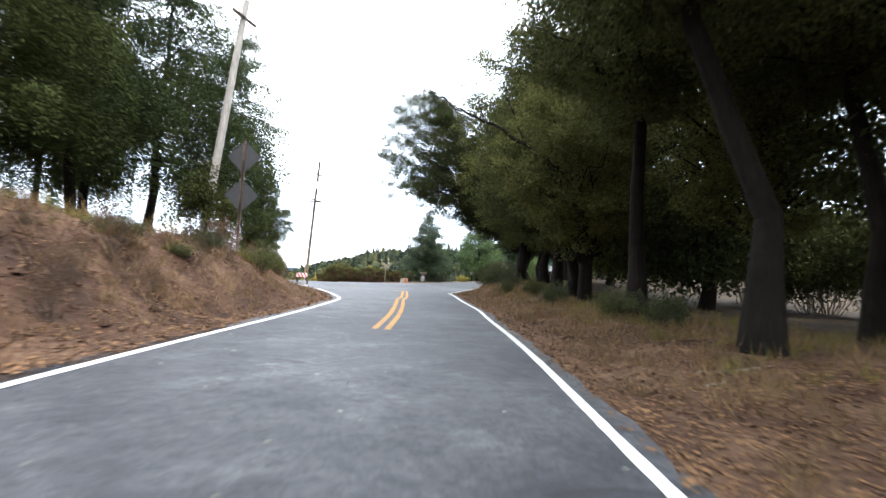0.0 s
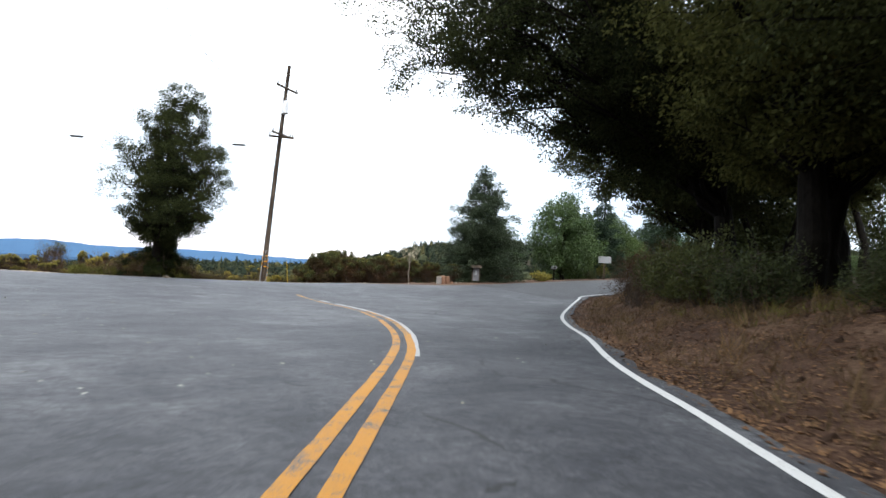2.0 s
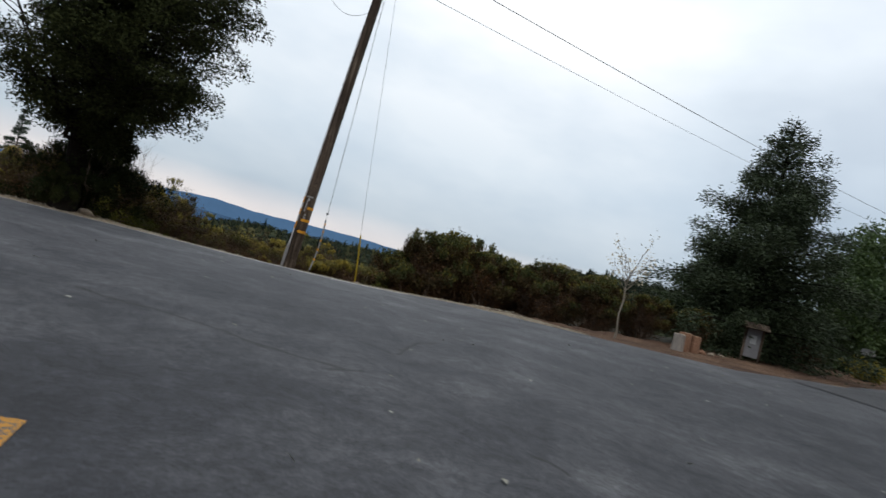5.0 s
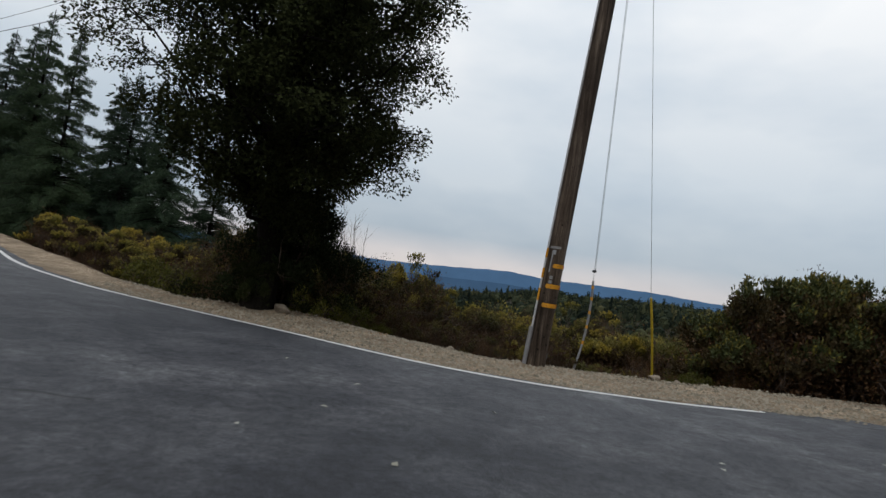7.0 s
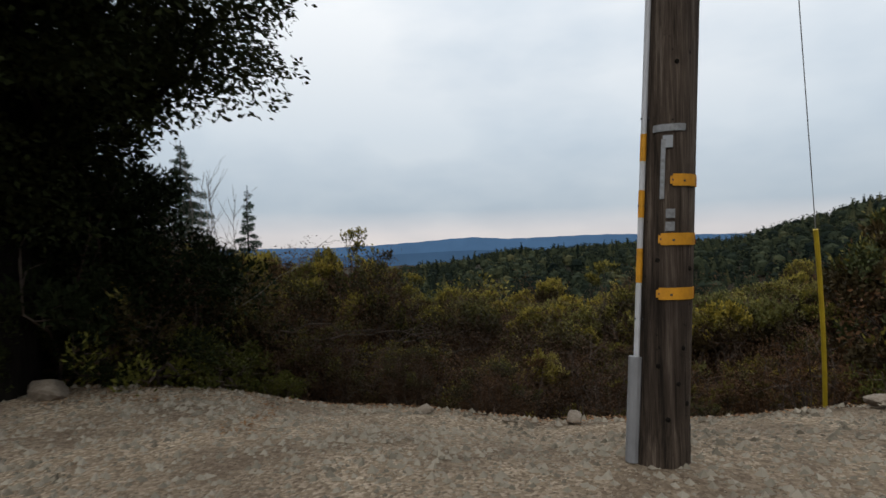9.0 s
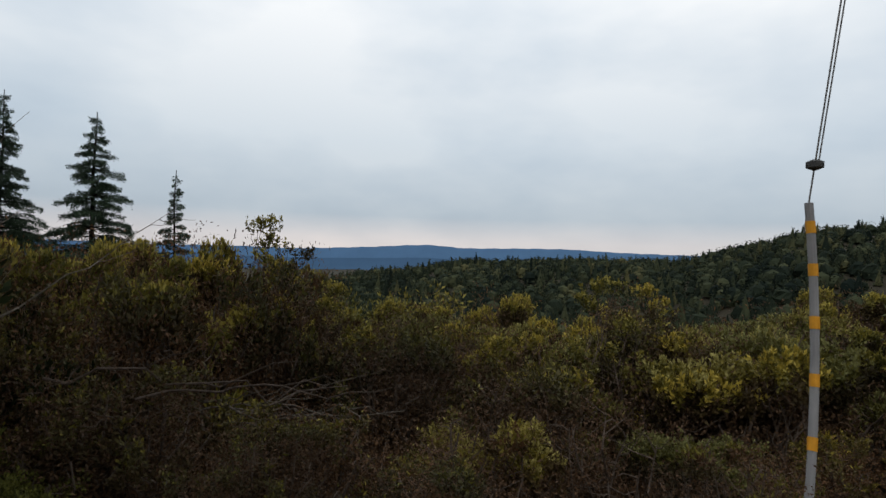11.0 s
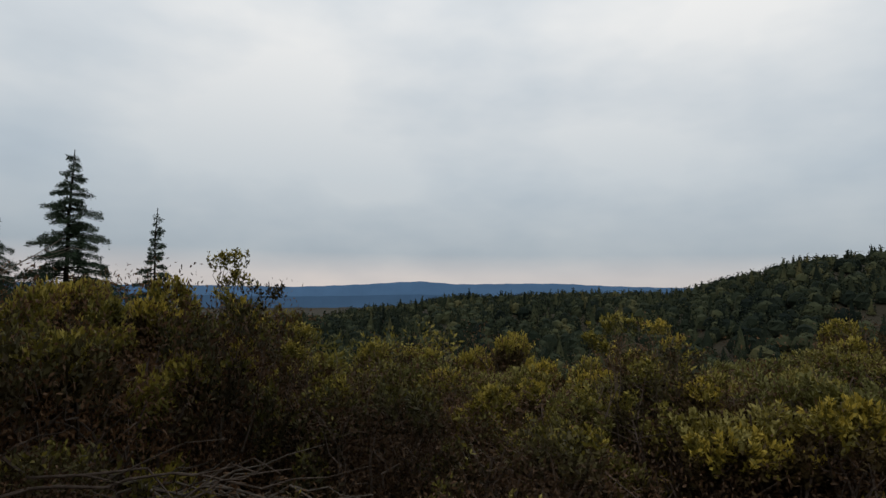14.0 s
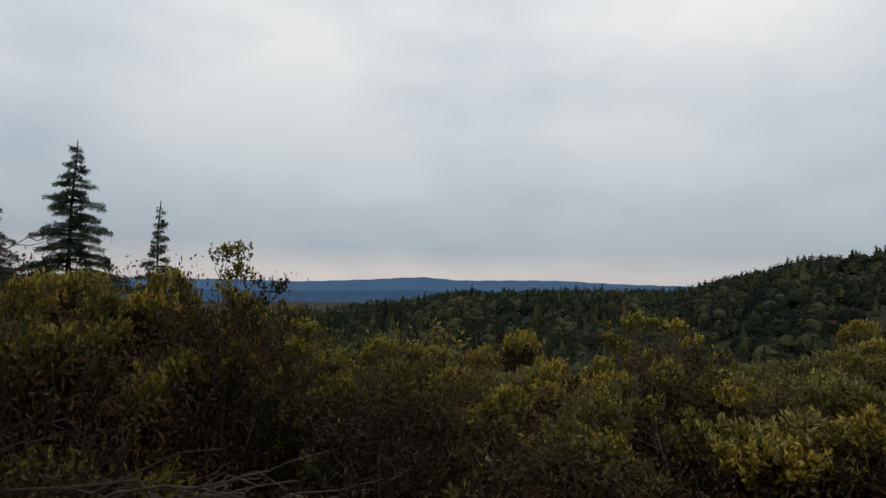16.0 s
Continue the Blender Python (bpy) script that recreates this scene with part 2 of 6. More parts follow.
M["shoot_tip"] = material("shoot_tip", leafy((0.14, 0.115, 0.016), (0.36, 0.29, 0.050), (0.36, 0.30, 0.10)), 0.6, 0.25, both=0.2)
M["seed_head"] = material("seed_head", leafy((0.11, 0.105, 0.026), (0.25, 0.23, 0.085), (0.42, 0.40, 0.26)), 0.8, 0.15, both=0.15)
M["brush_dark"] = material("brush_dark_leaf", leafy((0.022, 0.020, 0.007), (0.085, 0.072, 0.025), (0.13, 0.085, 0.045)), 0.7, 0.2, both=0.12)
M["bright"] = material("bright_leaf", leafy((0.022, 0.045, 0.012), (0.062, 0.098, 0.028), (0.11, 0.11, 0.035)), 0.55, 0.3, both=0.25)
M["drygrass"] = material("dry_grass", leafy((0.085, 0.052, 0.026), (0.20, 0.135, 0.068), (0.17, 0.155, 0.06)), 0.8, 0.2, both=0.3)
M["deadleaf"] = material("dead_leaf", leafy((0.045, 0.022, 0.011), (0.23, 0.125, 0.058), (0.45, 0.36, 0.25)), 0.8, 0.2)
M["forest"] = material("far_forest", forest_look, 0.95, 0.05)
M["clod"] = material("earth_clod", leafy((0.022, 0.012, 0.008), (0.090, 0.050, 0.032), (0.26, 0.19, 0.14)), 0.95, 0.1)
M["stone"] = material("stone", two((0.12, 0.095, 0.07), (0.30, 0.25, 0.195), 3.0), 0.9, 0.2, 0.02)
M["redstone"] = material("red_stone", two((0.10, 0.05, 0.03), (0.30, 0.17, 0.11), 2.2), 0.9, 0.2, 0.03)
M["steel"] = material("galvanised_steel", plain((0.30, 0.30, 0.30), 40, 0.45), 0.55, 0.5, metal=0.5)
M["dark_metal"] = material("dark_metal", plain((0.05, 0.05, 0.05), 8), 0.6, 0.4)
M["grey_pvc"] = material("grey_conduit", plain((0.22, 0.22, 0.225), 5), 0.6, 0.35)
M["orange"] = material("orange_plate", plain((0.62, 0.28, 0.012), 14, 0.35), 0.6, 0.35)
M["rusty"] = material("rusty_red_plate", plain((0.42, 0.09, 0.015), 30, 0.5), 0.7, 0.3)
M["yellowplastic"] = material("yellow_plastic", plain((0.50, 0.36, 0.02), 5, 0.3), 0.5, 0.4)
M["red"] = material("red_paint", plain((0.50, 0.06, 0.03), 9), 0.5, 0.4)
M["signwhite"] = material("sign_white", plain((0.62, 0.63, 0.64), 5, 0.15), 0.5, 0.4)
M["signback"] = material("sign_back", plain((0.30, 0.31, 0.32), 5, 0.2), 0.5, 0.5)
M["signdark"] = material("dark_sign_back", plain((0.035, 0.035, 0.038), 5, 0.25), 0.6, 0.4, metal=0.3)
M["pine_needle"] = material("pine_needle", leafy((0.024, 0.038, 0.020), (0.070, 0.090, 0.044), (0.17, 0.09, 0.05)), 0.65, 0.2, both=0.1)
M["wood_needle"] = material("wood_needle", leafy((0.012, 0.020, 0.008), (0.046, 0.060, 0.022), (0.12, 0.10, 0.035)), 0.85, 0.06, both=0.12)
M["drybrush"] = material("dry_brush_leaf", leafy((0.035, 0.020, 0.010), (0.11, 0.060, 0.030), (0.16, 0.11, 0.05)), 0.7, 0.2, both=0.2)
M["yellow_leaf"] = material("yellow_leaf", leafy((0.07, 0.08, 0.015), (0.20, 0.18, 0.03), (0.26, 0.20, 0.04)), 0.6, 0.3, both=0.25)
M["paleleaf"] = material("pale_leaf", leafy((0.20, 0.17, 0.11), (0.46, 0.44, 0.38), (0.60, 0.60, 0.54)), 0.8, 0.2)
M["stone_bits"] = material("gravel_stone", leafy((0.11, 0.088, 0.062), (0.36, 0.305, 0.235), (0.62, 0.58, 0.51)), 0.9, 0.2)
M["conduit"] = material("white_conduit", plain((0.52, 0.52, 0.53), 5), 0.5, 0.4)
M["pole_grey"] = material("grey_pole_wood", bark_look((0.14, 0.125, 0.11), (0.32, 0.30, 0.27)), 0.9, 0.15, 0.01)
M["pale_log"] = material("pale_log", bark_look((0.15, 0.135, 0.12), (0.33, 0.30, 0.275)), 0.9, 0.15, 0.02)
M["cutwood"] = material("cut_wood", two((0.18, 0.125, 0.08), (0.34, 0.26, 0.19), 4.0), 0.9, 0.15, 0.01)
M["kiosk_grey"] = material("kiosk_grey", plain((0.16, 0.16, 0.17), 6), 0.8, 0.3)
# distance haze is painted in: the forested ridge's base colour is turned blue
M["ridge"] = material("haze_tinted_ridge", plain((0.060, 0.115, 0.20), 0.004, 0.15), 1.0, 0.0)
M["plank"] = material("weathered_plank", pole_look, 0.9, 0.15, 0.006)


# ---- plan ----
def arr(*p):
    return np.array(p, float)


RIGHT = arr((-66, -88), (-40, -63.6), (-29.2, -53.1), (-25.3, -49.2), (-21.6, -45.3), (-18.9, -42.5), (-14.4, -37.4), (-11.3, -34.0), (-7.3, -29.5), (-4.0, -26.5), (-1.3, -23.85), (1.8, -21.2), (5.2, -18.8), (8.8, -16.35))
LEG_NEAR = arr((10.6, -15.2), (12.1, -14.3), (15, -13.8), (20, -13.3), (30, -12.9), (40, -13.8), (60, -17.8), (90, -24))
LEG_FAR = arr((90, -16), (60, -9.8), (42, -6.2), (31, -4.9), (24, -4.9), (14, -6.6), (9, -6.8), (5.8, -4.6), (3.6, -2.5))
FAR = arr((2.4, -2.35), (0.9, -2.6), (-0.3, -2.75), (-1.4, -2.6), (-2.4, -2.2), (-3.7, -1.45), (-5.4, -0.5), (-7.0, 0.4), (-8.7, 1.4), (-11.5, 3.6), (-16, 8.2), (-24, 16), (-60, 52))
NEAR = arr((-66, 47), (-29, 11.5), (-21, 4), (-17.2, -2), (-16.1, -8), (-16.1, -16), (-16.55, -22.5))
LEFT = arr((-17.0, -26.8), (-17.65, -29.8), (-18.85, -32.7), (-20.2, -35.5), (-21.8, -38.25), (-24.4, -41.2), (-27.85, -44.85), (-32.7, -49.8), (-43.3, -61.0), (-70, -88))
PAVED = np.vstack((RIGHT, LEG_NEAR, LEG_FAR, FAR, NEAR, LEFT))
WEST = np.vstack((NEAR, LEFT, arr((-400, -88), (-400, 47))))
EAST = np.vstack((RIGHT[::-1], arr((-66, -400), (400, -400), (400, -24)), LEG_NEAR[::-1]))


def smooth(a, b, x):
    t = np.clip((x - a) / (b - a), 0, 1)
    return t * t * (3 - 2 * t)


def distance(x, y, line):
    d = np.full(np.shape(x), 1e9)
    for (ax, ay), (bx, by) in zip(line[:-1], line[1:]):
        vx, vy = bx - ax, by - ay
        t = np.clip(((x - ax) * vx + (y - ay) * vy) / (vx * vx + vy * vy), 0, 1)
        d = np.minimum(d, np.hypot(x - ax - t * vx, y - ay - t * vy))
    return d


def inside(x, y, poly):
    r = np.zeros(np.shape(x), bool)
    for (ax, ay), (bx, by) in zip(poly, np.roll(poly, -1, 0)):
        if ay != by:
            r ^= ((ay > y) != (by > y)) & (x < (bx - ax) * (y - ay) / (by - ay) + ax)
    return r


LOOP = np.vstack((PAVED, PAVED[:1]))


def ripple(x, y, s, seed=0.0):
    """Cheap smooth unevenness, about -1 to 1."""
    return (np.sin(x * 1.7 * s + 1.3 * np.sin(y * 1.1 * s + seed) + seed) + np.sin(y * 1.9 * s + 1.7 * np.sin(x * 0.9 * s + 2 + seed)) + np.sin((x + y) * 3.1 * s + seed * 2) * 0.5) / 2.5


def grade(x, y):
    """The height of the roads."""
    z = -0.30 + 0.38 * smooth(-16, -7, y) - 0.10 * smooth(-3, 1, y) - 0.0305 * np.clip(-31 - y, 0, 60)
    return z + 0.038 * np.clip(x - 1, 0, 8) * smooth(0, 4, x) + 0.055 * np.clip(x - 9, 0, 80)


def brink(x):
    """How far past the road's edge the shoulder reaches before the slope drops."""
    return 1.7 + 2.3 * smooth(-7, -3.2, x) + 0.6 * smooth(-2.8, -0.8, x) - 0.6 * smooth(-1, 1.5, x) + 1.4 * smooth(5, 14, x)


def terrain(x, y):
    """Height, gravel and wildness of the ground."""
    x, y = np.asarray(x, float), np.asarray(y, float)
    d = distance(x, y, LOOP)
    paved, west, east = inside(x, y, PAVED), inside(x, y, WEST), inside(x, y, EAST)
    north = ~(paved | west | east)
    z = grade(x, y)
    bumps = ripple(x, y, 0.9) * 0.05 + ripple(x, y, 2.3, 1.0) * 0.025
    # cut bank west of the lane
    tall = 1.65 - 1.45 * smooth(-41, -31, y)
    zw = z + smooth(0.6, 3.4, d) * tall + np.clip(d - 3, 0, 40) * 0.05 + (bumps * 2.6 + ripple(x, y, 1.7, 4.0) * 0.12 * smooth(3.4, 1.2, d) + ripple(x, y, 4.1, 6.0) * 0.055) * smooth(0.3, 1.2, d)
    # low wooded bank on the other side
    tall = 0.35 + 0.75 * smooth(-42, -30, y)
    ze = z + smooth(0.4, 4.5, d) * tall - 0.10 * smooth(0.0, 0.6, d) + np.clip(d - 4, 0, 40) * 0.02 + bumps * smooth(0.4, 2, d) * 1.8
    # shoulder, brink and slope down to the valley
    e = d - brink(x) - ripple(x, y, 1.1, 2.0) * 0.18
    drop = 1.0 - 0.8 * smooth(5, 12, x) * smooth(13, 5, y - 0.12 * np.clip(x, 0, 90))
    zn = z - 0.06 * smooth(0, 0.6, d) + 0.06 * smooth(0.3, 0, np.abs(e + 0.35)) + bumps * 0.5 - 0.26 * smooth(2.6, 4.5, d) * smooth(-9, -5, x) * smooth(7, 4, x)
    zn = zn - drop * (1.0 * smooth(0, 2.0, e) + 0.12 * np.clip(e - 1.0, 0, 45)) - drop * np.clip(e - 10.5, 0, 60) * 0.5
    r = np.hypot(x, y)
    az = np.degrees(np.arctan2(x, y))
    ridge = np.interp(az, (-14, -5, 2, 8, 15, 22.75, 28.8, 33.5, 38.75, 45, 70), (-38, -27, -18, -7, -3, -1, -2, 14, 30, 31, 33))
    hill = -42 + (ridge + 42) * smooth(130, 560, r) - 60 * smooth(620, 1600, r)
    zn = np.where(r > 60, zn + (hill + ripple(x, y, 0.02) * 3 - zn) * smooth(60, 170, r), zn)
    z = np.where(west, zw, np.where(east, ze, np.where(north, zn, z - 0.06)))
    far = smooth(90, 900, r)
    z = np.where(north, z, z * (1 - far) - 40 * far)
    gravel = np.where(north, 1 - smooth(-0.1, 0.5, e), np.where(paved, 1, 0.3 * (1 - smooth(0.1, 0.4, d))))
    gravel = np.where(north & (x > 6), gravel * 0.4, gravel)
    wild = np.where(north, smooth(0.1, 0.9, e), np.where(east, smooth(5, 11, d) * 0.75, np.where(west, smooth(6, 12, d) * 0.6, 0)))
    return z, gravel, wild


def ground_z(x, y):
    return float(terrain(np.array([x]), np.array([y]))[0][0])


def mesh_of(name, verts, faces, mat, uneven=None):
    me = bpy.data.meshes.new(name)
    me.from_pydata(verts, [], faces)
    for m in (mat if isinstance(mat, (list, tuple)) else [mat]):
        me.materials.append(m)
    me.update()
    return me


def spaced(lo, hi, step, far):
    a = list(np.arange(lo, hi, step))
    s, up, dn = step, [a[-1]], [a[0]]
    while up[-1] < far:
        s *= 1.13
        up.append(up[-1] + s)
        dn.append(dn[-1] - s)
    return np.array(dn[:0:-1] + a + up[1:])


def build_ground():
    gx, gy = spaced(-38, 20, 0.33, 4300), spaced(-58, 10, 0.33, 4300)
    X, Y = np.meshgrid(gx, gy)
    z, gravel, wild = terrain(X.ravel(), Y.ravel())
    nx, ny = len(gx), len(gy)
    i = np.arange(nx * ny).reshape(ny, nx)
    f = np.stack((i[:-1, :-1], i[:-1, 1:], i[1:, 1:], i[1:, :-1]), -1).reshape(-1, 4)
    me = mesh_of("ground", np.column_stack((X.ravel(), Y.ravel(), z)).tolist(), f.tolist(), M["ground"])
    for key, v in (("gravel", gravel), ("wild", wild)):
        at = me.attributes.new(key, "FLOAT", "POINT")
        at.data.foreach_set("value", np.ascontiguousarray(v, dtype=np.float32))
    me.polygons.foreach_set("use_smooth", [True] * len(me.polygons))
    return tagged(new("ground", me), "dry earth with leaf litter, gravel shoulder and brushy slopes", "ground", kind="structure")


build_ground()


def build_road():
    """Asphalt: one sheet with a ragged edge, a little over the ground, with a thin broken lip."""
    pts = []
    n = len(PAVED)
    for a, b in zip(PAVED, np.roll(PAVED, -1, 0)):
        k = max(1, int(np.hypot(*(b - a)) / 0.4))
        nrm = arr((b - a)[1], -(b - a)[0]) / np.hypot(*(b - a))
        for j in range(k):
            p = a + (b - a) * j / k
            out = (0.08 if -3.5 < p[1] < 3 and p[0] < 3 else 0.22) + 0.07 * ripple(p[0], p[1], 2.6) + 0.04 * ripple(p[0], p[1], 7.0, 3.0)
            pts.append(p + nrm * out)
    bm = bmesh.new()
    top = [bm.verts.new((p[0], p[1], 0)) for p in pts]
    es = [bm.edges.new((a, b)) for a, b in zip(top, top[1:] + top[:1])]
    bmesh.ops.triangle_fill(bm, use_beauty=True, edges=es)
    lo, hi = -70, 92
    for k in range(int((hi - lo) / 1.5)):
        for co, no in (((lo + k * 1.5, 0, 0), (1, 0, 0)), ((0, -90 + k * 1.5, 0), (0, 1, 0))):
            if abs(co[0] + co[1]) < 75:
                bmesh.ops.bisect_plane(bm, geom=bm.verts[:] + bm.edges[:] + bm.faces[:], plane_co=co, plane_no=no)
    rim = [e for e in bm.edges if e.is_boundary]
    ret = bmesh.ops.extrude_edge_only(bm, edges=rim)
    low = {v for v in ret["geom"] if isinstance(v, bmesh.types.BMVert)}
    for v in bm.verts:
        v.co.z = float(grade(np.array(v.co.x), np.array(v.co.y))) - (0.12 if v in low else 0.0)
    bmesh.ops.recalc_face_normals(bm, faces=bm.faces[:])
    me = bpy.data.meshes.new("road")
    bm.to_mesh(me)
    bm.free()
    me.materials.append(M["asphalt"])
    return tagged(new("road", me), "worn grey asphalt road junction with fine cracks", "road", kind="structure")


build_road()


def resample(line, step):
    out = []
    ext = [2 * line[0] - line[1], *line, 2 * line[-1] - line[-2]]
    for p0, p1, p2, p3 in zip(ext, ext[1:], ext[2:], ext[3:]):
        k = max(1, int(np.hypot(*(p2 - p1)) / step))
        for j in range(k):
            t = j / k
            out.append(0.5 * (2 * p1 + (p2 - p0) * t + (2 * p0 - 5 * p1 + 4 * p2 - p3) * t * t + (3 * p1 - p0 - 3 * p2 + p3) * t ** 3))
    return np.array(out + [line[-1]])


def stripe(name, line, width, mat, label, shift=0.0, lift=0.006):
    """A painted line with slightly uneven edges."""
    c = resample(line, 0.25)
    t = np.gradient(c, axis=0)
    t /= np.hypot(t[:, 0], t[:, 1])[:, None]
    nrm = np.column_stack((t[:, 1], -t[:, 0]))
    vs = []
    for side, sd in ((-1, 0.0), (1, 5.0)):
        off = shift + side * width * (0.5 + 0.05 * ripple(c[:, 0], c[:, 1], 6.0, sd))
        p = c + nrm * np.reshape(off, (-1, 1))
        vs.append(np.column_stack((p, grade(p[:, 0], p[:, 1]) + lift)))
    k = len(c)
    f = [(i, i + 1, k + i + 1, k + i) for i in range(k - 1)]
    me = mesh_of(name, np.vstack(vs).tolist(), f, mat)
    return tagged(new(name, me), label, "road marking", kind="structure")


YELLOW = arr((-26.75, -47.0), (-24.15, -44.25), (-21.2, -40.95), (-18.2, -37.5), (-16.6, -35.85), (-12.65, -31.3), (-9.3, -27.4), (-7.6, -25.0), (-6.1, -22.3), (-4.9, -19.3), (-4.15, -16.2), (-3.6, -12.6))
stripe("road_line_white", RIGHT, 0.115, M["white"], "white painted edge line on asphalt", -0.05)
stripe("road_line_white", np.vstack((RIGHT[-1:], LEG_NEAR[:3])), 0.13, M["white"], "white painted edge line rounding the corner", -0.05)
stripe("road_line_white", np.vstack((NEAR[2:], LEFT)), 0.115, M["white"], "white painted edge line on asphalt", -0.05)
stripe("road_line_white", FAR, 0.11, M["white"], "white painted edge line beside the gravel shoulder", -0.05)
stripe("road_line_yellow", YELLOW[:9], 0.12, M["yellow"], "double yellow centre line on asphalt", -0.12)
stripe("road_line_yellow", YELLOW[8:], 0.12, M["oldyellow"], "yellow centre line worn through in gaps", -0.12)
stripe("road_line_yellow", YELLOW[:8], 0.12, M["yellow"], "double yellow centre line on asphalt", 0.12)
stripe("road_line_yellow", YELLOW[7:10], 0.12, M["oldyellow"], "yellow centre line worn through in gaps", 0.12)
stripe("road_line_white", np.vstack((YELLOW[6:-1], arr((-3.8, -13.9)))), 0.16, M["oldwhite"], "worn old white line along the yellow centre line", 0.17, 0.004)


def build_leg():
    """Newer, darker asphalt of the side leg, laid against the junction along a ragged seam."""
    seam = resample(arr((10.5, -7.0), (10.3, -9.1), (9.7, -12.2), (9.4, -15.0)), 0.3)
    seam[:, 0] += 0.05 * ripple(seam[:, 0], seam[:, 1], 5.0)
    rim = np.vstack((seam, LEG_NEAR + arr(0, 0.25), LEG_FAR[:-4] + arr(0, -0.25), arr((14, -6.9))))
    bm = bmesh.new()
    vs = [bm.verts.new((*p, 0)) for p in rim]
    es = [bm.edges.new((p, q)) for p, q in zip(vs, vs[1:] + vs[:1])]
    bmesh.ops.triangle_fill(bm, use_beauty=True, edges=es)
    for k in range(60):
        bmesh.ops.bisect_plane(bm, geom=bm.verts[:] + bm.edges[:] + bm.faces[:], plane_co=(7 + k * 1.5, 0, 0), plane_no=(1, 0, 0))
    for k in range(14):
        bmesh.ops.bisect_plane(bm, geom=bm.verts[:] + bm.edges[:] + bm.faces[:], plane_co=(0, -24 + k * 1.5, 0), plane_no=(0, 1, 0))
    for v in bm.verts:
        v.co.z = float(grade(np.array(v.co.x), np.array(v.co.y))) + 0.012
    bmesh.ops.recalc_face_normals(bm, faces=bm.faces[:])
    me = bpy.data.meshes.new("road_leg")
    bm.to_mesh(me)
    bm.free()
    me.materials.append(M["new_asphalt"])
    return tagged(new("road_leg", me), "newer dark asphalt on the side leg", "road", kind="structure")


build_leg()

# ---- plants ----
def part(name, me, parent, label=""):
    ob = new(name, me)
    ob.parent = parent
    return tagged(ob, label) if label else ob


def thing(name, label, category, group="", at=(0, 0, 0), rz=0.0):
    ob = new(name)
    ob.empty_display_size = 0.2
    ob.location, ob.rotation_euler = at, (0, 0, rz)
    return tagged(ob, label, category, group)


def tubes(paths, sides=6):
    """Vertices and faces of tapered limbs: paths are lists of (x, y, z, radius)."""
    vs, fs = [], []
    ang = np.arange(sides) * 2 * math.pi / sides
    ca, sa = np.cos(ang)[None, :, None], np.sin(ang)[None, :, None]
    base = 0
    for p in paths:
        p = np.asarray(p, float)
        t = np.gradient(p[:, :3], axis=0)
        t /= np.linalg.norm(t, axis=1)[:, None] + 1e-9
        ref = np.where(np.abs(t[:, 2:3]) > 0.9, [[1.0, 0, 0]], [[0, 0, 1.0]])
        u = np.cross(t, ref)
        u /= np.linalg.norm(u, axis=1)[:, None] + 1e-9
        w = np.cross(t, u)
        v = p[:, None, :3] + (u[:, None] * ca + w[:, None] * sa) * p[:, None, 3:4]
        vs.append(v.reshape(-1, 3))
        k = len(p)
        for i in range(k - 1):
            for j in range(sides):
                m = (j + 1) % sides
                fs.append((base + i * sides + j, base + i * sides + m, base + (i + 1) * sides + m, base + (i + 1) * sides + j))
        fs.append(tuple(base + j for j in range(sides))[::-1])
        fs.append(tuple(base + (k - 1) * sides + j for j in range(sides)))
        base += k * sides
    return np.vstack(vs).tolist(), fs


def leaves(name, spots, length, width, mat, droop=0.0, seed=1, spread=0.35, flat=False):
    """One mesh of single folded leaves at the spots, turned at random. spots: n x 3, or n x 6 with the way that each leaf points."""
    r = np.random.default_rng(seed)
    spots = np.asarray(spots, float)
    n = len(spots)
    d = r.normal(size=(n, 3))
    if spots.shape[1] == 6:
        d = spots[:, 3:] + d * spread
    d[:, 2] -= droop
    if flat:
        d[:, 2] *= 0.12
    d /= np.linalg.norm(d, axis=1)[:, None]
    s = np.cross(d, r.normal(size=(n, 3)) * (0.15 if flat else 1.0) + (arr(0, 0, 1) if flat else 0))
    s /= np.linalg.norm(s, axis=1)[:, None]
    up = np.cross(s, d)
    ln = length * r.uniform(0.65, 1.3, (n, 1))
    wd = width * r.uniform(0.7, 1.2, (n, 1))
    c = spots[:, :3]
    v = np.stack((c, c + d * ln * 0.45 + s * wd * 0.5 + up * wd * 0.15, c + d * ln, c + d * ln * 0.45 - s * wd * 0.5 + up * wd * 0.15), 1).reshape(-1, 3)
    me = bpy.data.meshes.new(name)
    me.vertices.add(n * 4)
    me.vertices.foreach_set("co", v.ravel())
    me.loops.add(n * 4)
    me.loops.foreach_set("vertex_index", np.arange(n * 4))
    me.polygons.add(n)
    me.polygons.foreach_set("loop_start", np.arange(n) * 4)
    me.materials.append(mat)
    me.update(calc_edges=True)
    return me


def bent(a, b, r0, r1, k, wob, r):
    """A crooked tapered limb from a to b."""
    a, b = np.asarray(a, float), np.asarray(b, float)
    L = np.linalg.norm(b - a)
    t = np.linspace(0, 1, k)[:, None]
    p = a + (b - a) * t
    p[1:-1] += r.normal(size=(k - 2, 3)) * wob * L
    return np.column_stack((p, r0 + (r1 - r0) * t ** 0.8))


def along(path, f):
    """The point at the share f of a path."""
    k = f * (len(path) - 1)
    i = min(int(k), len(path) - 2)
    return path[i, :3] + (path[i + 1, :3] - path[i, :3]) * (k - i)


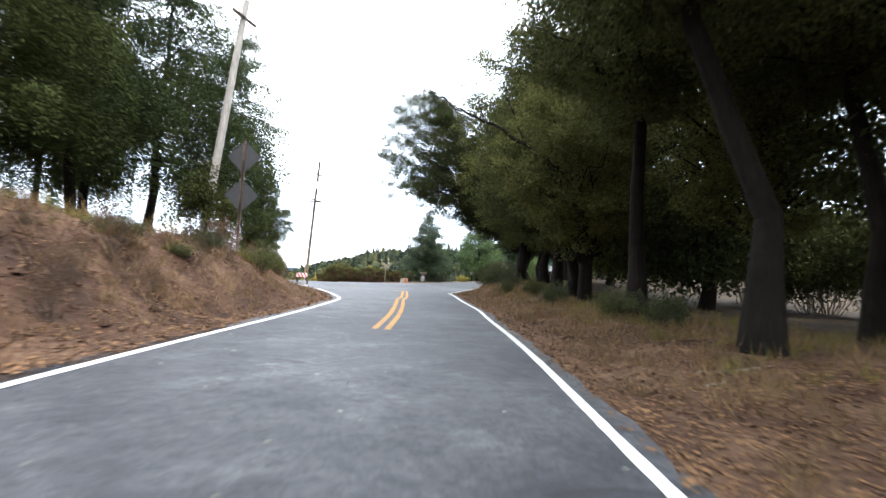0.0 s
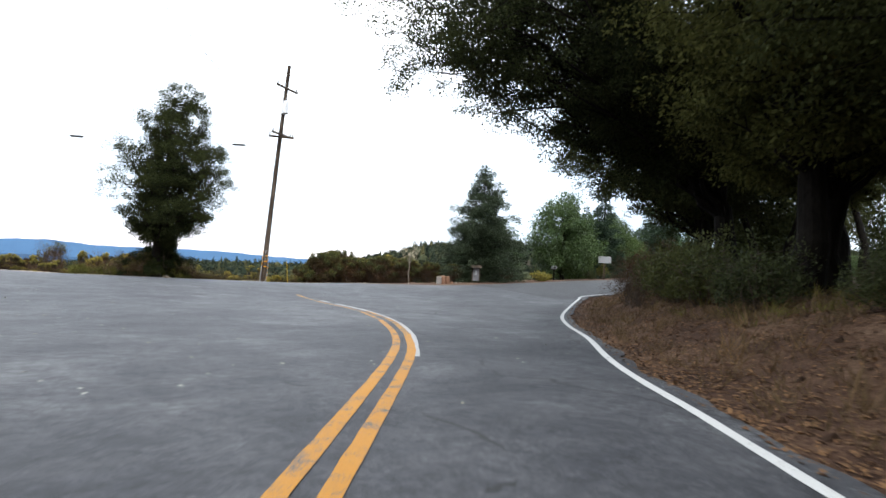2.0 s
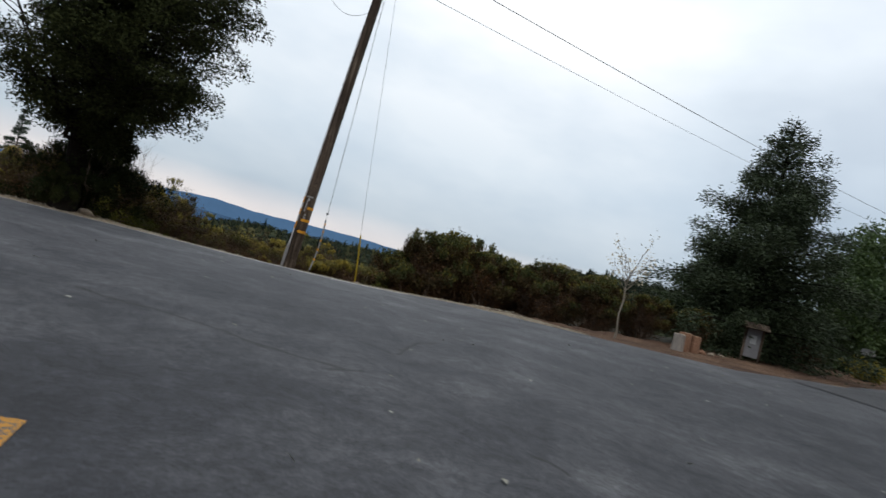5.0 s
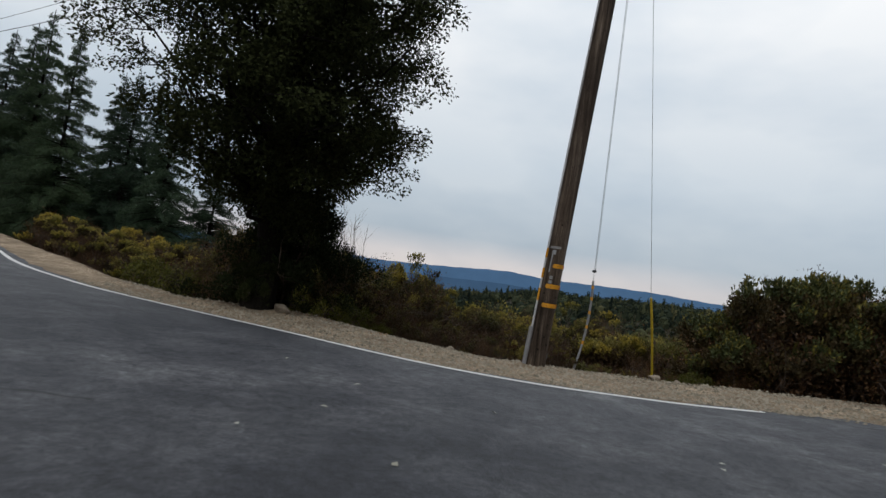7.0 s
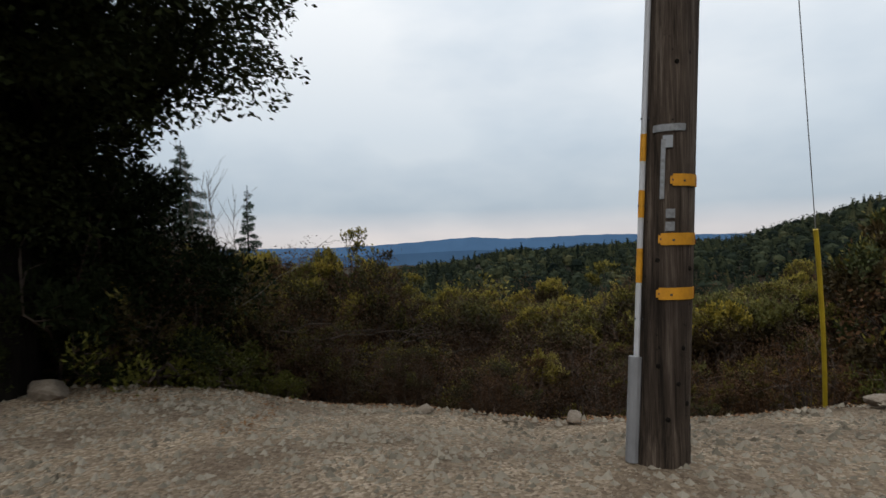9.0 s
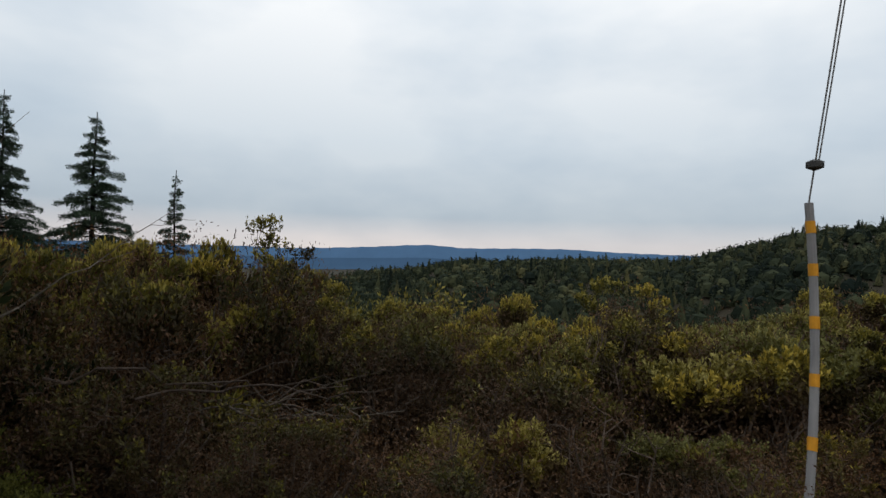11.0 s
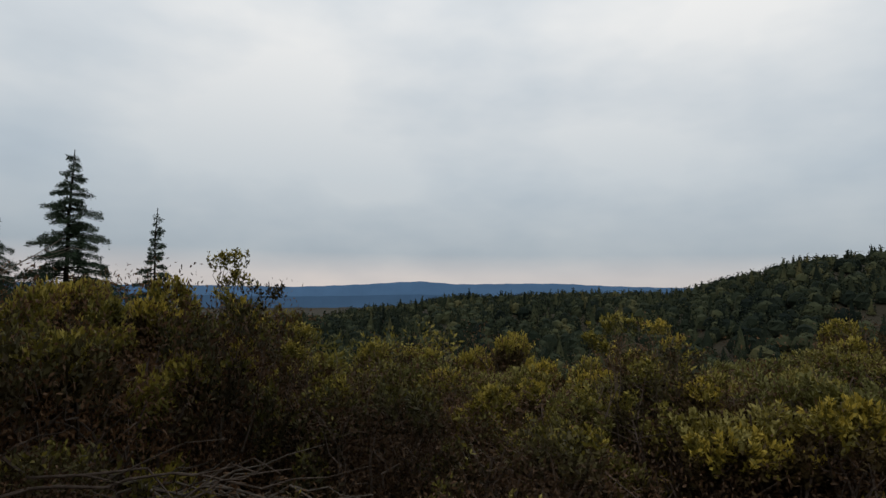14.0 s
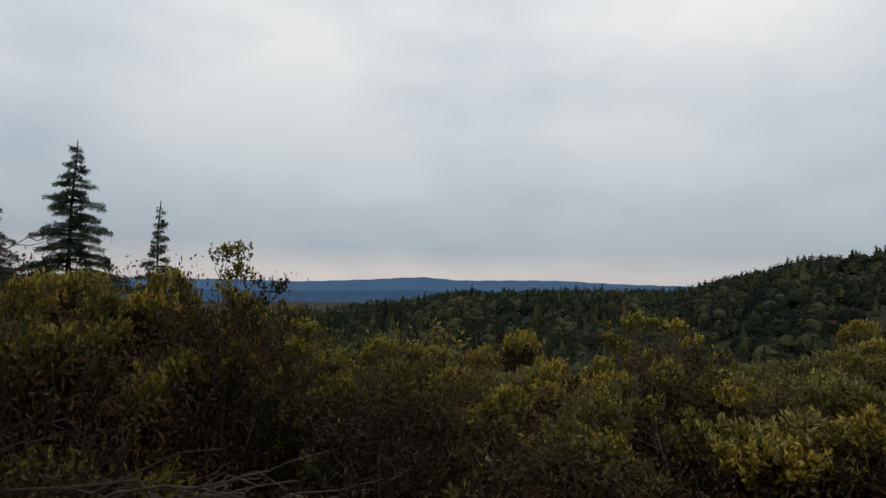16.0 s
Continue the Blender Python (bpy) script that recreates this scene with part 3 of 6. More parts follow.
def broadleaf(name, label, height, profile, bole, base, n_leaf, leaf, mat, bark, seed, lean=(0, 0), clumps=90, size=0.9, category="tree", group="", extra=(), inner=0.35, shift=(0, 0), fork=0.16):
    """A broad tree: a tapered bole, crooked limbs, and a lumpy crown of leaf clumps inside a profile of (share of the height, radius)."""
    r = np.random.default_rng(seed)
    prof = arr(*profile)
    top = arr(lean[0], lean[1], height * 0.86)
    stem = bent((0, 0, -0.4), top, bole, bole * 0.14, 10, 0.014, r)
    stem[0, 3] *= 1.4
    stem[1, 3] *= 1.05
    paths, spots = [stem], []
    balls = []
    f0, f1 = prof[0, 0], prof[-1, 0]
    area = np.interp(np.linspace(f0, f1, 40), prof[:, 0], prof[:, 1])
    cum = np.cumsum(area) / area.sum()
    for i in range(clumps):
        f = float(np.interp(r.uniform(), cum, np.linspace(f0, f1, 40)))
        ang = i * 2.39996 + r.uniform(-0.3, 0.3)
        R = float(np.interp(f, prof[:, 0], prof[:, 1])) * (1 + 0.11 * math.sin(ang * 3 + seed) + 0.05 * math.sin(f * 17 + ang * 2))
        s = size * r.uniform(0.6, 1.3)
        rr = max(0.0, R - s * 0.6) * (r.uniform(0.72, 1.0) if r.uniform() > inner else r.uniform(0.15, 0.7))
        c = arr(lean[0] * f + shift[0] + math.cos(ang) * rr, lean[1] * f + shift[1] + math.sin(ang) * rr, f * height)
        balls.append((c, s))
        if i % 2 == 0:
            g = min(0.97, max(fork, (f - 0.16 - 0.1 * r.uniform()) / 0.86))
            a = along(stem, g)
            paths.append(bent(a, a + (c - a) * 0.92, bole * (0.26 - 0.18 * g), bole * 0.03, 6, 0.05, r))
    tot = sum(s ** 2 for _, s in balls)
    for c, s in balls:
        k = int(n_leaf * s ** 2 / tot)
        u = r.normal(size=(k, 3))
        u /= np.linalg.norm(u, axis=1)[:, None]
        lump = 1 + 0.35 * np.sin(u[:, :1] * 5 + c[0] * 3) * np.sin(u[:, 1:2] * 6 + c[1] * 3) + 0.2 * np.sin(u[:, 2:] * 9 + c[2])
        p = c + u * s * lump * r.uniform(0.2, 1.0, (k, 1)) ** 0.5 * arr(1, 1, 0.72)
        spots.append(np.column_stack((p, u * 0.6)))
    for a, b, r0 in extra:
        paths.append(bent(a, b, r0, r0 * 0.15, 8, 0.05, r))
    ob = thing(name, label, category, group, base)
    tv, tf = tubes(paths[:1], 12)
    lv, lf = tubes(paths[1:], 5)
    k = len(tv)
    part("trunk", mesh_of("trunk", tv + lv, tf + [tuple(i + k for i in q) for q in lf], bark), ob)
    part("crown", leaves("crown", np.vstack(spots), leaf, leaf * 0.52, mat, 0.25, seed, 0.8), ob)
    return ob


def spray_tree(name, label, height, profile, bole, base, n_leaf, leaf, mat, bark, seed, lean=(0, 0), shift=(0, 0), limbs=48, twigs=7, tuft=0.55, category="tree", group="", extra=(), fork=0.2, reach=(0.45, 0.95), flat=0.6, spread=0.13):
    """A tree of open, layered sprays: crooked limbs reach into a profile of (share of the height, radius); their twigs carry flat, drooping tufts of leaves with gaps between."""
    r = np.random.default_rng(seed)
    prof = arr(*profile)
    stem = bent((0, 0, -0.4), (lean[0] * 0.9, lean[1] * 0.9, height * 0.9), bole, bole * 0.12, 10, 0.018, r)
    stem[0, 3] *= 1.45
    stem[1, 3] *= 1.08
    f0, f1 = prof[0, 0], prof[-1, 0]
    share = np.linspace(f0, f1, 40)
    area = np.interp(share, prof[:, 0], prof[:, 1]) ** 1.5
    cum = np.cumsum(area) / area.sum()
    paths, tufts = [], []
    for i in range(limbs):
        f = float(np.interp((i + r.uniform()) / limbs, cum, share))
        ang = i * 2.39996 + r.uniform(-0.5, 0.5)
        lump = 1 + 0.2 * math.sin(ang * 3 + seed) + 0.12 * math.sin(f * 17 + ang * 2)
        R = float(np.interp(f, prof[:, 0], prof[:, 1])) * r.uniform(*reach) * lump
        k = min(1.0, (f - f0) / 0.2)
        c = arr(lean[0] * f + shift[0] * k + math.cos(ang) * R, lean[1] * f + shift[1] * k + math.sin(ang) * R, f * height)
        g = min(0.95, max(fork, (f - 0.1 - 0.5 * R / height) / 0.9))
        a = along(stem, g)
        L = np.linalg.norm(c - a)
        limb = bent(a, c, bole * (0.34 - 0.26 * g) * min(1.0, 0.3 + 0.14 * L), 0.012, 8, 0.04, r)
        limb[:, 2] += np.sin(np.linspace(0, math.pi, 8)) * L * 0.07
        paths.append(limb)
        for j in range(twigs):
            q = along(limb, r.uniform(0.4, 1.0) if j else 1.0)
            e = q + r.normal(size=3) * arr(1, 1, 0.55) * (0.28 + spread * L) + (c - a) / (L + 0.1) * 0.25
            fe = e[2] / height
            mid = arr(lean[0] * fe + shift[0] * k, lean[1] * fe + shift[1] * k)
            out = np.hypot(*(e[:2] - mid))
            most = float(np.interp(fe, prof[:, 0], prof[:, 1])) * lump - tuft * 0.4
            if out > most > 0:
                e[:2] = mid + (e[:2] - mid) * most / out
            paths.append(bent(q, e, 0.014, 0.004, 4, 0.06, r))
            way = e - q
            way = way / (np.linalg.norm(way) + 1e-6)
            for m in (0.55, 1.0):
                tufts.append((q + (e - q) * m, way, tuft * r.uniform(0.55, 1.2)))
    tot = sum(t[2] ** 2 for t in tufts)
    spots = []
    for c, way, s in tufts:
        k = int(n_leaf * s ** 2 / tot)
        u = r.normal(size=(k, 3))
        u /= np.linalg.norm(u, axis=1)[:, None]
        p = u * r.uniform(0.0, 1.0, (k, 1)) ** 0.5 * s * arr(1, 1, flat)
        p[:, 2] -= (p[:, 0] ** 2 + p[:, 1] ** 2) / (s + 1e-6) * 0.35
        spots.append(np.column_stack((c + p, u * arr(0.8, 0.8, 0.3) + way * 0.4)))
    for a, b, r0 in extra:
        q = bent(a, b, r0, r0 * 0.45, 8, 0.035, r)
        paths.append(q)
        for j in range(6):
            z = along(q, r.uniform(0.3, 1.0))
            paths.append(bent(z, z + r.normal(size=3) * 0.55 + arr(0, 0, 0.35), r0 * 0.22, 0.006, 5, 0.09, r))
    ob = thing(name, label, category, group, base)
    tv, tf = tubes([stem], 12)
    lv, lf = tubes(paths, 5)
    k = len(tv)
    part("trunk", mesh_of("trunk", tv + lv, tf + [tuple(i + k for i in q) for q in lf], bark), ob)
    part("crown", leaves("crown", np.vstack(spots), leaf, leaf * 0.55, mat, 0.3, seed, 0.7), ob)
    return ob


def conifer(name, label, height, spread, bole, base, n_leaf, leaf, mat, bark, seed, lean=(0, 0), low=0.06, shape=0.85, whorls=24, droop=0.12, category="conifer tree", group="", ragged=0.25, tuft=0.3, hang=0.1, thick=0.07):
    """A conifer: a straight bole with whorls of drooping boughs, each clothed with needle sprays."""
    r = np.random.default_rng(seed)
    stem = bent((0, 0, -0.4), (lean[0], lean[1], height), bole, 0.02, 9, 0.004, r)
    stem[0, 3] *= 1.3
    paths, spots, todo = [stem], [], []
    for i in range(whorls):
        f = low + (0.985 - low) * (i / whorls) ** 0.95
        reach = spread * ((1 - f) / (1 - low)) ** shape + 0.12
        for j in range(r.integers(5, 8)):
            ang = r.uniform(0, 6.283)
            ln = reach * r.uniform(1 - ragged * 2, 1 + ragged * 0.5)
            a = arr(lean[0] * f, lean[1] * f, f * height + r.uniform(-0.5, 0.5) * height / whorls)
            b = a + arr(math.cos(ang) * ln, math.sin(ang) * ln, ln * (0.25 * (f - 0.3) - droop) + r.uniform(-0.1, 0.1))
            limb = bent(a, b, bole * 0.2 * (1 - f) + 0.012, 0.008, 4, 0.03, r)
            limb[1:3, 2] += ln * 0.05
            paths.append(limb)
            todo.append((limb[:, :3], ln))
    tot = sum(l ** 1.4 for _, l in todo)
    for limb, ln in todo:
        k = max(8, int(n_leaf * ln ** 1.4 / tot))
        t = r.uniform(0.1, 1.04, k) ** 0.8
        q = np.stack([np.interp(t * 3, np.arange(4), limb[:, a]) for a in range(3)], 1)
        way = limb[-1] - limb[0]
        way /= np.linalg.norm(way)
        side = np.cross(way, (0, 0, 1))
        w = (ln * tuft * (1.12 - t) + 0.06) * r.uniform(-1, 1, k)
        q += side * w[:, None] + r.normal(size=(k, 3)) * arr(0.6, 0.6, 1) * thick
        q[:, 2] -= np.abs(r.normal(size=k)) * ln * hang * 0.6
        spots.append(np.column_stack((q, way * 0.8 + side * np.sign(w)[:, None] * 0.6)))
    ob = thing(name, label, category, group, base)
    tv, tf = tubes(paths[:1], 10)
    lv, lf = tubes(paths[1:], 4)
    k = len(tv)
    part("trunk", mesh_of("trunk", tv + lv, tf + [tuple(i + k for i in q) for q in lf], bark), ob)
    part("crown", leaves("crown", np.vstack(spots), leaf, leaf * 0.32, mat, hang, seed, 0.45), ob)
    return ob


def bush(name, label, height, spread, base, n_leaf, leaf, mat, seed, group="", stems=14, bare=0.25, sprays=7, category="shrub", wood="twig", size=0.2):
    """A many-stemmed shrub: leafy sprays make a lumpy crown over bare crooked stems."""
    r = np.random.default_rng(seed)
    paths, spots = [], []
    per = n_leaf // (stems * sprays)
    for i in range(stems):
        ang, out = i * 2.39996, spread * math.sqrt((i + 0.5) / stems) * r.uniform(0.8, 1.0)
        h = height * (1 - 0.5 * (out / spread) ** 2) * r.uniform(0.75, 1.05)
        b = arr(math.cos(ang) * out, math.sin(ang) * out, h)
        st = bent((b[0] * 0.12, b[1] * 0.12, -0.25), b, 0.03, 0.007, 6, 0.05, r)
        paths.append(st)
        for j in range(sprays):
            q = along(st, r.uniform(0.45, 1.0))
            e = q + r.normal(size=3) * arr(0.8, 0.8, 0.5) * spread * 0.32 + arr(0, 0, 0.07 * height)
            paths.append(bent(q, e, 0.011, 0.003, 4, 0.07, r))
            s = size * spread * r.uniform(0.6, 1.25)
            u = r.normal(size=(per, 3))
            u /= np.linalg.norm(u, axis=1)[:, None]
            p = e + u * s * r.uniform(0.15, 1.0, (per, 1)) ** 0.6 * arr(1, 1, 1.15)
            spots.append(np.column_stack((p, u * 0.7 + arr(0, 0, 0.6))))
    s = np.vstack(spots)
    s = s[s[:, 2] > height * bare * r.uniform(0.3, 1.3, len(s))]
    ob = thing(name, label, category, group, base)
    tv, tf = tubes(paths, 4)
    part("stem", mesh_of("stem", tv, tf, M[wood]), ob)
    part("foliage", leaves("foliage", s, leaf, leaf * 0.42, mat, 0.0, seed, 0.5), ob)
    return ob


def mound(label, height, spread, base, mat, tip, seed, clumps=130, per=120, leaf=0.062, tips=34, gaps=0.5, dry=0.5, stems=22, name="brush_shrub", lobes=9, fall=0.5):
    """Rounded brush: crooked stems fan out to dense leafy heads over a twiggy, half-dry inside."""
    r = np.random.default_rng(seed)
    paths, green, fresh, old, brown = [], [], [], [np.zeros((0, 6))], []
    trunks = []
    for i in range(stems):
        ang, out = i * 2.39996, spread * math.sqrt((i + 0.5) / stems)
        b = arr(math.cos(ang) * out * 0.8, math.sin(ang) * out * 0.8, height * (0.78 - 0.3 * (out / spread) ** 2) * r.uniform(0.85, 1.1))
        st = bent((b[0] * 0.15, b[1] * 0.15, -0.3), b, 0.034, 0.009, 7, 0.06, r)
        paths.append(st)
        trunks.append(st)
        for j in range(5):
            q = along(st, r.uniform(0.25, 0.95))
            e = q + r.normal(size=3) * arr(0.7, 0.7, 0.6) * spread * 0.3 + arr(0, 0, 0.12)
            paths.append(bent(q, e, 0.008, 0.003, 4, 0.09, r))
            k = int(per * dry)
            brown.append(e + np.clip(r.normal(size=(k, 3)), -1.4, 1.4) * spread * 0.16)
    # domes of leafy heads, set apart from one another at uneven heights
    domes = []
    for i in range(lobes):
        ang, out = i * 2.39996 + r.uniform(-0.3, 0.3), spread * 0.85 * math.sqrt((i + 0.3) / lobes)
        w = spread * r.uniform(0.2, 0.36)
        domes.append((arr(math.cos(ang) * out, math.sin(ang) * out, height * (0.98 - fall * (out / spread) ** 2 - r.uniform(0, gaps)) - w * 0.75), w))
    for i in range(clumps):
        o, w = domes[i % lobes]
        u = r.normal(size=3)
        u[2] = abs(u[2]) * 1.1 - 0.25
        u /= np.linalg.norm(u)
        c = o + u * w * r.uniform(0.75, 1.05) * arr(1, 1, 0.85)
        st = min(trunks, key=lambda s: np.hypot(*(s[-1, :2] - o[:2])))
        paths.append(bent(along(st, r.uniform(0.55, 1.0)), c, 0.009, 0.003, 5, 0.06, r))
        s = w * r.uniform(0.24, 0.36)
        # each head is a bundle of upright leafy shoots
        k = 6
        root = c + r.normal(size=(k, 3)) * s * arr(0.7, 0.7, 0.35)
        way = r.normal(size=(k, 3)) * 0.3 + u * 0.45 + arr(0, 0, 0.8)
        way /= np.linalg.norm(way, axis=1)[:, None]
        t = r.uniform(-0.9, 1.0, (per, 1))
        j = r.integers(0, k, per)
        p = root[j] + way[j] * t * s * 1.2 + r.normal(size=(per, 3)) * s * 0.2
        # heads not facing up go to old: their shade is painted as darker leaves
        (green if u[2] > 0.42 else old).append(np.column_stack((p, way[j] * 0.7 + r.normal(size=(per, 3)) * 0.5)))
        t = r.uniform(0.5, 1.35, (tips, 1))
        j = r.integers(0, k, tips)
        p = root[j] + way[j] * t * s * 1.2 + r.normal(size=(tips, 3)) * s * 0.1
        # tips only on upward heads; their paleness is partly painted top light
        if u[2] > 0.35:
            fresh.append(np.column_stack((p, way[j] + r.normal(size=(tips, 3)) * 0.4)))
        # brown dry leaves low inside each head; they also paint the shade there
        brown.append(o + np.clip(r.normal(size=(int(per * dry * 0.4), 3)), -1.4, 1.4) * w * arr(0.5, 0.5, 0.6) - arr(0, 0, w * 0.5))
    ob = thing(name, label, "shrub", G, base)
    tv, tf = tubes(paths, 4)
    part("stem", mesh_of("stem", tv, tf, M["twig"]), ob)
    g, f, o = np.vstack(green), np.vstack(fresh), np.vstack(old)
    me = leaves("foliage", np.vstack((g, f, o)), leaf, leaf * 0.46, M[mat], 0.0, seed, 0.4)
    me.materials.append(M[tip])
    me.materials.append(M["shaded_leaf"])
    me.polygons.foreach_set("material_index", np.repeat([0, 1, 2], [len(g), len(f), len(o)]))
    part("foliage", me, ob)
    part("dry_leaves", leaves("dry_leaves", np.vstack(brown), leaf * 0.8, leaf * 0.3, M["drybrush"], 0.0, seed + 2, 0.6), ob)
    return ob


def put(ob, x, y, rz=0.0, s=1.0, dz=0.0, sz=None):
    """A copy of a plant, standing on the ground."""
    c = copy_thing(ob, pose(0, 0, 0))
    c.location, c.rotation_euler, c.scale = (x, y, ground_z(x, y) + dz), (0, 0, radians(rz)), (s, s, sz or s)
    return c


def on(x, y, dz=0.0):
    return (x, y, ground_z(x, y) + dz)


# big evergreen oak on the brink: broad above, undercut towards its bole
OAK = ((0.17, 0.7), (0.21, 1.5), (0.26, 2.1), (0.31, 2.7), (0.38, 3.1), (0.47, 3.25), (0.58, 3.05), (0.7, 2.55), (0.8, 1.9), (0.9, 1.2), (1.0, 0.45))
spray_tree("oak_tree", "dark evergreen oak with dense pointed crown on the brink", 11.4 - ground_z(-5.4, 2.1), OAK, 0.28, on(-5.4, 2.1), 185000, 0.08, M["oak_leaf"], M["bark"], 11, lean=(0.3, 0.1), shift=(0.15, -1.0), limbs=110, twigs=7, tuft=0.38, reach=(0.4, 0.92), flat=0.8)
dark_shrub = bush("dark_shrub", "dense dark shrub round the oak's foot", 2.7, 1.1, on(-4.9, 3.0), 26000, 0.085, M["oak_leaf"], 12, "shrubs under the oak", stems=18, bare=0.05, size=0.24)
for x, y, s in ((-5.7, 2.7, 0.7), (-4.6, 2.9, 0.6), (-6.2, 3.3, 0.75), (-4.3, 3.7, 0.8), (-5.5, 2.2, 0.45), (-4.1, 4.6, 0.75)):
    put(dark_shrub, x, y, x * 80, s, dz=-0.45 * s)
# pines, firs and round trees along the main road
conifer("pine_tree", "dense young pine with browning inner needles", 9.7 - ground_z(16.4, -1.6), 4.05, 0.2, on(16.4, -1.6), 90000, 0.15, M["pine_needle"], M["bark"], 21, low=0.03, shape=0.8, whorls=36, tuft=0.34, thick=0.16, ragged=0.36, droop=0.0)
ROUND = ((0.06, 1.8), (0.2, 3.2), (0.45, 3.7), (0.7, 3.0), (0.88, 1.9), (1.0, 0.5))
round_tree = broadleaf("round_tree", "rounded bright green roadside tree", 7.6, ROUND, 0.22, on(27.6, -0.3), 26000, 0.19, M["bright"], M["bark"], 22, clumps=90, size=0.9)
fir = conifer("fir_tree", "slender dark green fir behind road signs", 10.6, 2.5, 0.18, on(38.5, 3.0), 15000, 0.28, M["needle"], M["bark"], 23, tuft=0.4, thick=0.15)
tall_pine = conifer("tall_pine_tree", "tall open-crowned pine beyond the road signs", 16.1 - ground_z(48.2, 1.8), 4.0, 0.25, on(48.2, 1.8), 15000, 0.36, M["needle"], M["bark"], 24, low=0.22, ragged=0.4, shape=0.6, whorls=15, tuft=0.4, thick=0.22)
put(round_tree, 23.2, 3.6, 70, 0.72)
put(round_tree, 33.5, 3.2, 140, 0.8)
put(round_tree, 43.5, 5.5, 140, 0.95)
put(round_tree, 48, 9, 10, 1.0)
put(round_tree, 59, 9.5, 220, 1.05)
put(round_tree, 67, 11, 50, 1.1)
put(round_tree, 75, 12, 310, 1.15)
put(round_tree, 84, 3, 20, 1.2)
put(round_tree, 57, -2.5, 100, 0.9)
put(round_tree, 52.5, 4.2, 40, 0.8)
put(round_tree, 43.0, 2.4, 140, 0.6)
put(fir, 55.5, 2.2, 140, 0.7)
put(round_tree, 64, -4.2, 190, 1.0)
put(round_tree, 70, -5.5, 280, 0.9)
put(round_tree, 77, -7.0, 330, 1.0)
put(fir, 61, -0.5, 15, 0.85)
put(fir, 67, -1.5, 215, 0.8)
put(fir, 74, -3.0, 115, 0.9)
put(round_tree, 19.5, 2.8, 200, 0.6)
put(fir, 34.6, 4.4, 100, 0.86)
put(fir, 46, 11, 30, 0.9)
put(fir, 72, 16, 60, 1.2)
put(fir, 80, 18, 160, 1.3)
# firs beyond the brush, and a dark stand where the main road falls away
f2 = conifer("fir_tree", "dark green fir standing above the brush", 7.85 - ground_z(-14.86, 29.5), 4.6, 0.24, on(-14.86, 29.5), 170000, 0.115, M["needle"], M["bark"], 31, ragged=0.3, tuft=0.26, thick=0.05, whorls=44, droop=0.16, hang=0.08, shape=1.08)
FH = 13.0 / (7.85 - ground_z(-14.86, 29.5))
conifer("fir_tree", "small slender fir beyond the brush", 5.75 - ground_z(-12.4, 33.5), 2.6, 0.16, on(-12.4, 33.5), 70000, 0.115, M["needle"], M["bark"], 32, ragged=0.3, tuft=0.26, thick=0.05, shape=1.08, droop=0.14, hang=0.1, whorls=26)
for x, y, rz, s, sz in ((-27, 25.5, 40, 0.95, 1.15), (-31, 28, 150, 1.1, 1.25), (-23.5, 26.5, 260, 0.9, 1.0), (-19.6, 24.5, 80, 0.85, 0.95), (-17.6, 27, 190, 0.75, 0.8), (-36, 33, 20, 1.2, 1.3), (-25, 32, 310, 1.0, 1.1), (-13.2, 38, 300, 0.7, 0.75), (-30.5, 36, 10, 1.1, 1.2), (-41, 37, 90, 1.2, 1.3)):
    put(f2, x, y, rz, s * 0.9, sz=sz * FH)
# woods beside the lane
WOODS = ((0.2, 1.6), (0.3, 3.6), (0.45, 4.9), (0.65, 4.8), (0.85, 3.2), (1.0, 0.8))
LOBE = ((0.27, 1.4), (0.34, 3.0), (0.4, 4.7), (0.6, 4.9), (0.8, 3.4), (0.92, 2.0), (1.0, 0.5))
WG = "woods beside the lane"
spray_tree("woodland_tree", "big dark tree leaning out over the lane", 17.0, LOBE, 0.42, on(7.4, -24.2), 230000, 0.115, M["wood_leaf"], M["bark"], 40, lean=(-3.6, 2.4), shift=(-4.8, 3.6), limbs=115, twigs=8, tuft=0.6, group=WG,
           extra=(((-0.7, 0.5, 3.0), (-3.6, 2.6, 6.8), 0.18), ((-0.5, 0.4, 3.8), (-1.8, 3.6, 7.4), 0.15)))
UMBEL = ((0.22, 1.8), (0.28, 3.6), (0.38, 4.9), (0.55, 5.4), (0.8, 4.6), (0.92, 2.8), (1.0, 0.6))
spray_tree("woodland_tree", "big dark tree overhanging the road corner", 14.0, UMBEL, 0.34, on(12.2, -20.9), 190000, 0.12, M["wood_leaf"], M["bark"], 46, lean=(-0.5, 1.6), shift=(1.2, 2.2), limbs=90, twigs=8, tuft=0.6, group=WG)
wood1 = spray_tree("woodland_tree", "tall dark woodland tree with spreading crown", 14.5, WOODS, 0.33, on(4.6, -28.2), 84000, 0.125, M["lit_lane_leaf"], M["bark"], 41, lean=(-1.4, 0.8), limbs=72, twigs=8, tuft=0.62, group=WG,
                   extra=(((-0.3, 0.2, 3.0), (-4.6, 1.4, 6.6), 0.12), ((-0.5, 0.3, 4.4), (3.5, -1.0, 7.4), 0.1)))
wood2 = spray_tree("woodland_tree", "dark woodland tree with leaning bole", 14.0, ((0.4, 1.7), (0.5, 3.4), (0.66, 4.7), (0.82, 3.8), (1.0, 0.8)), 0.3, on(-23.4, -52.6), 80000, 0.12, M["lit_lane_leaf"], M["bark"], 42, fork=0.5, lean=(-0.8, 2.0), limbs=64, twigs=8, tuft=0.6, group=WG)
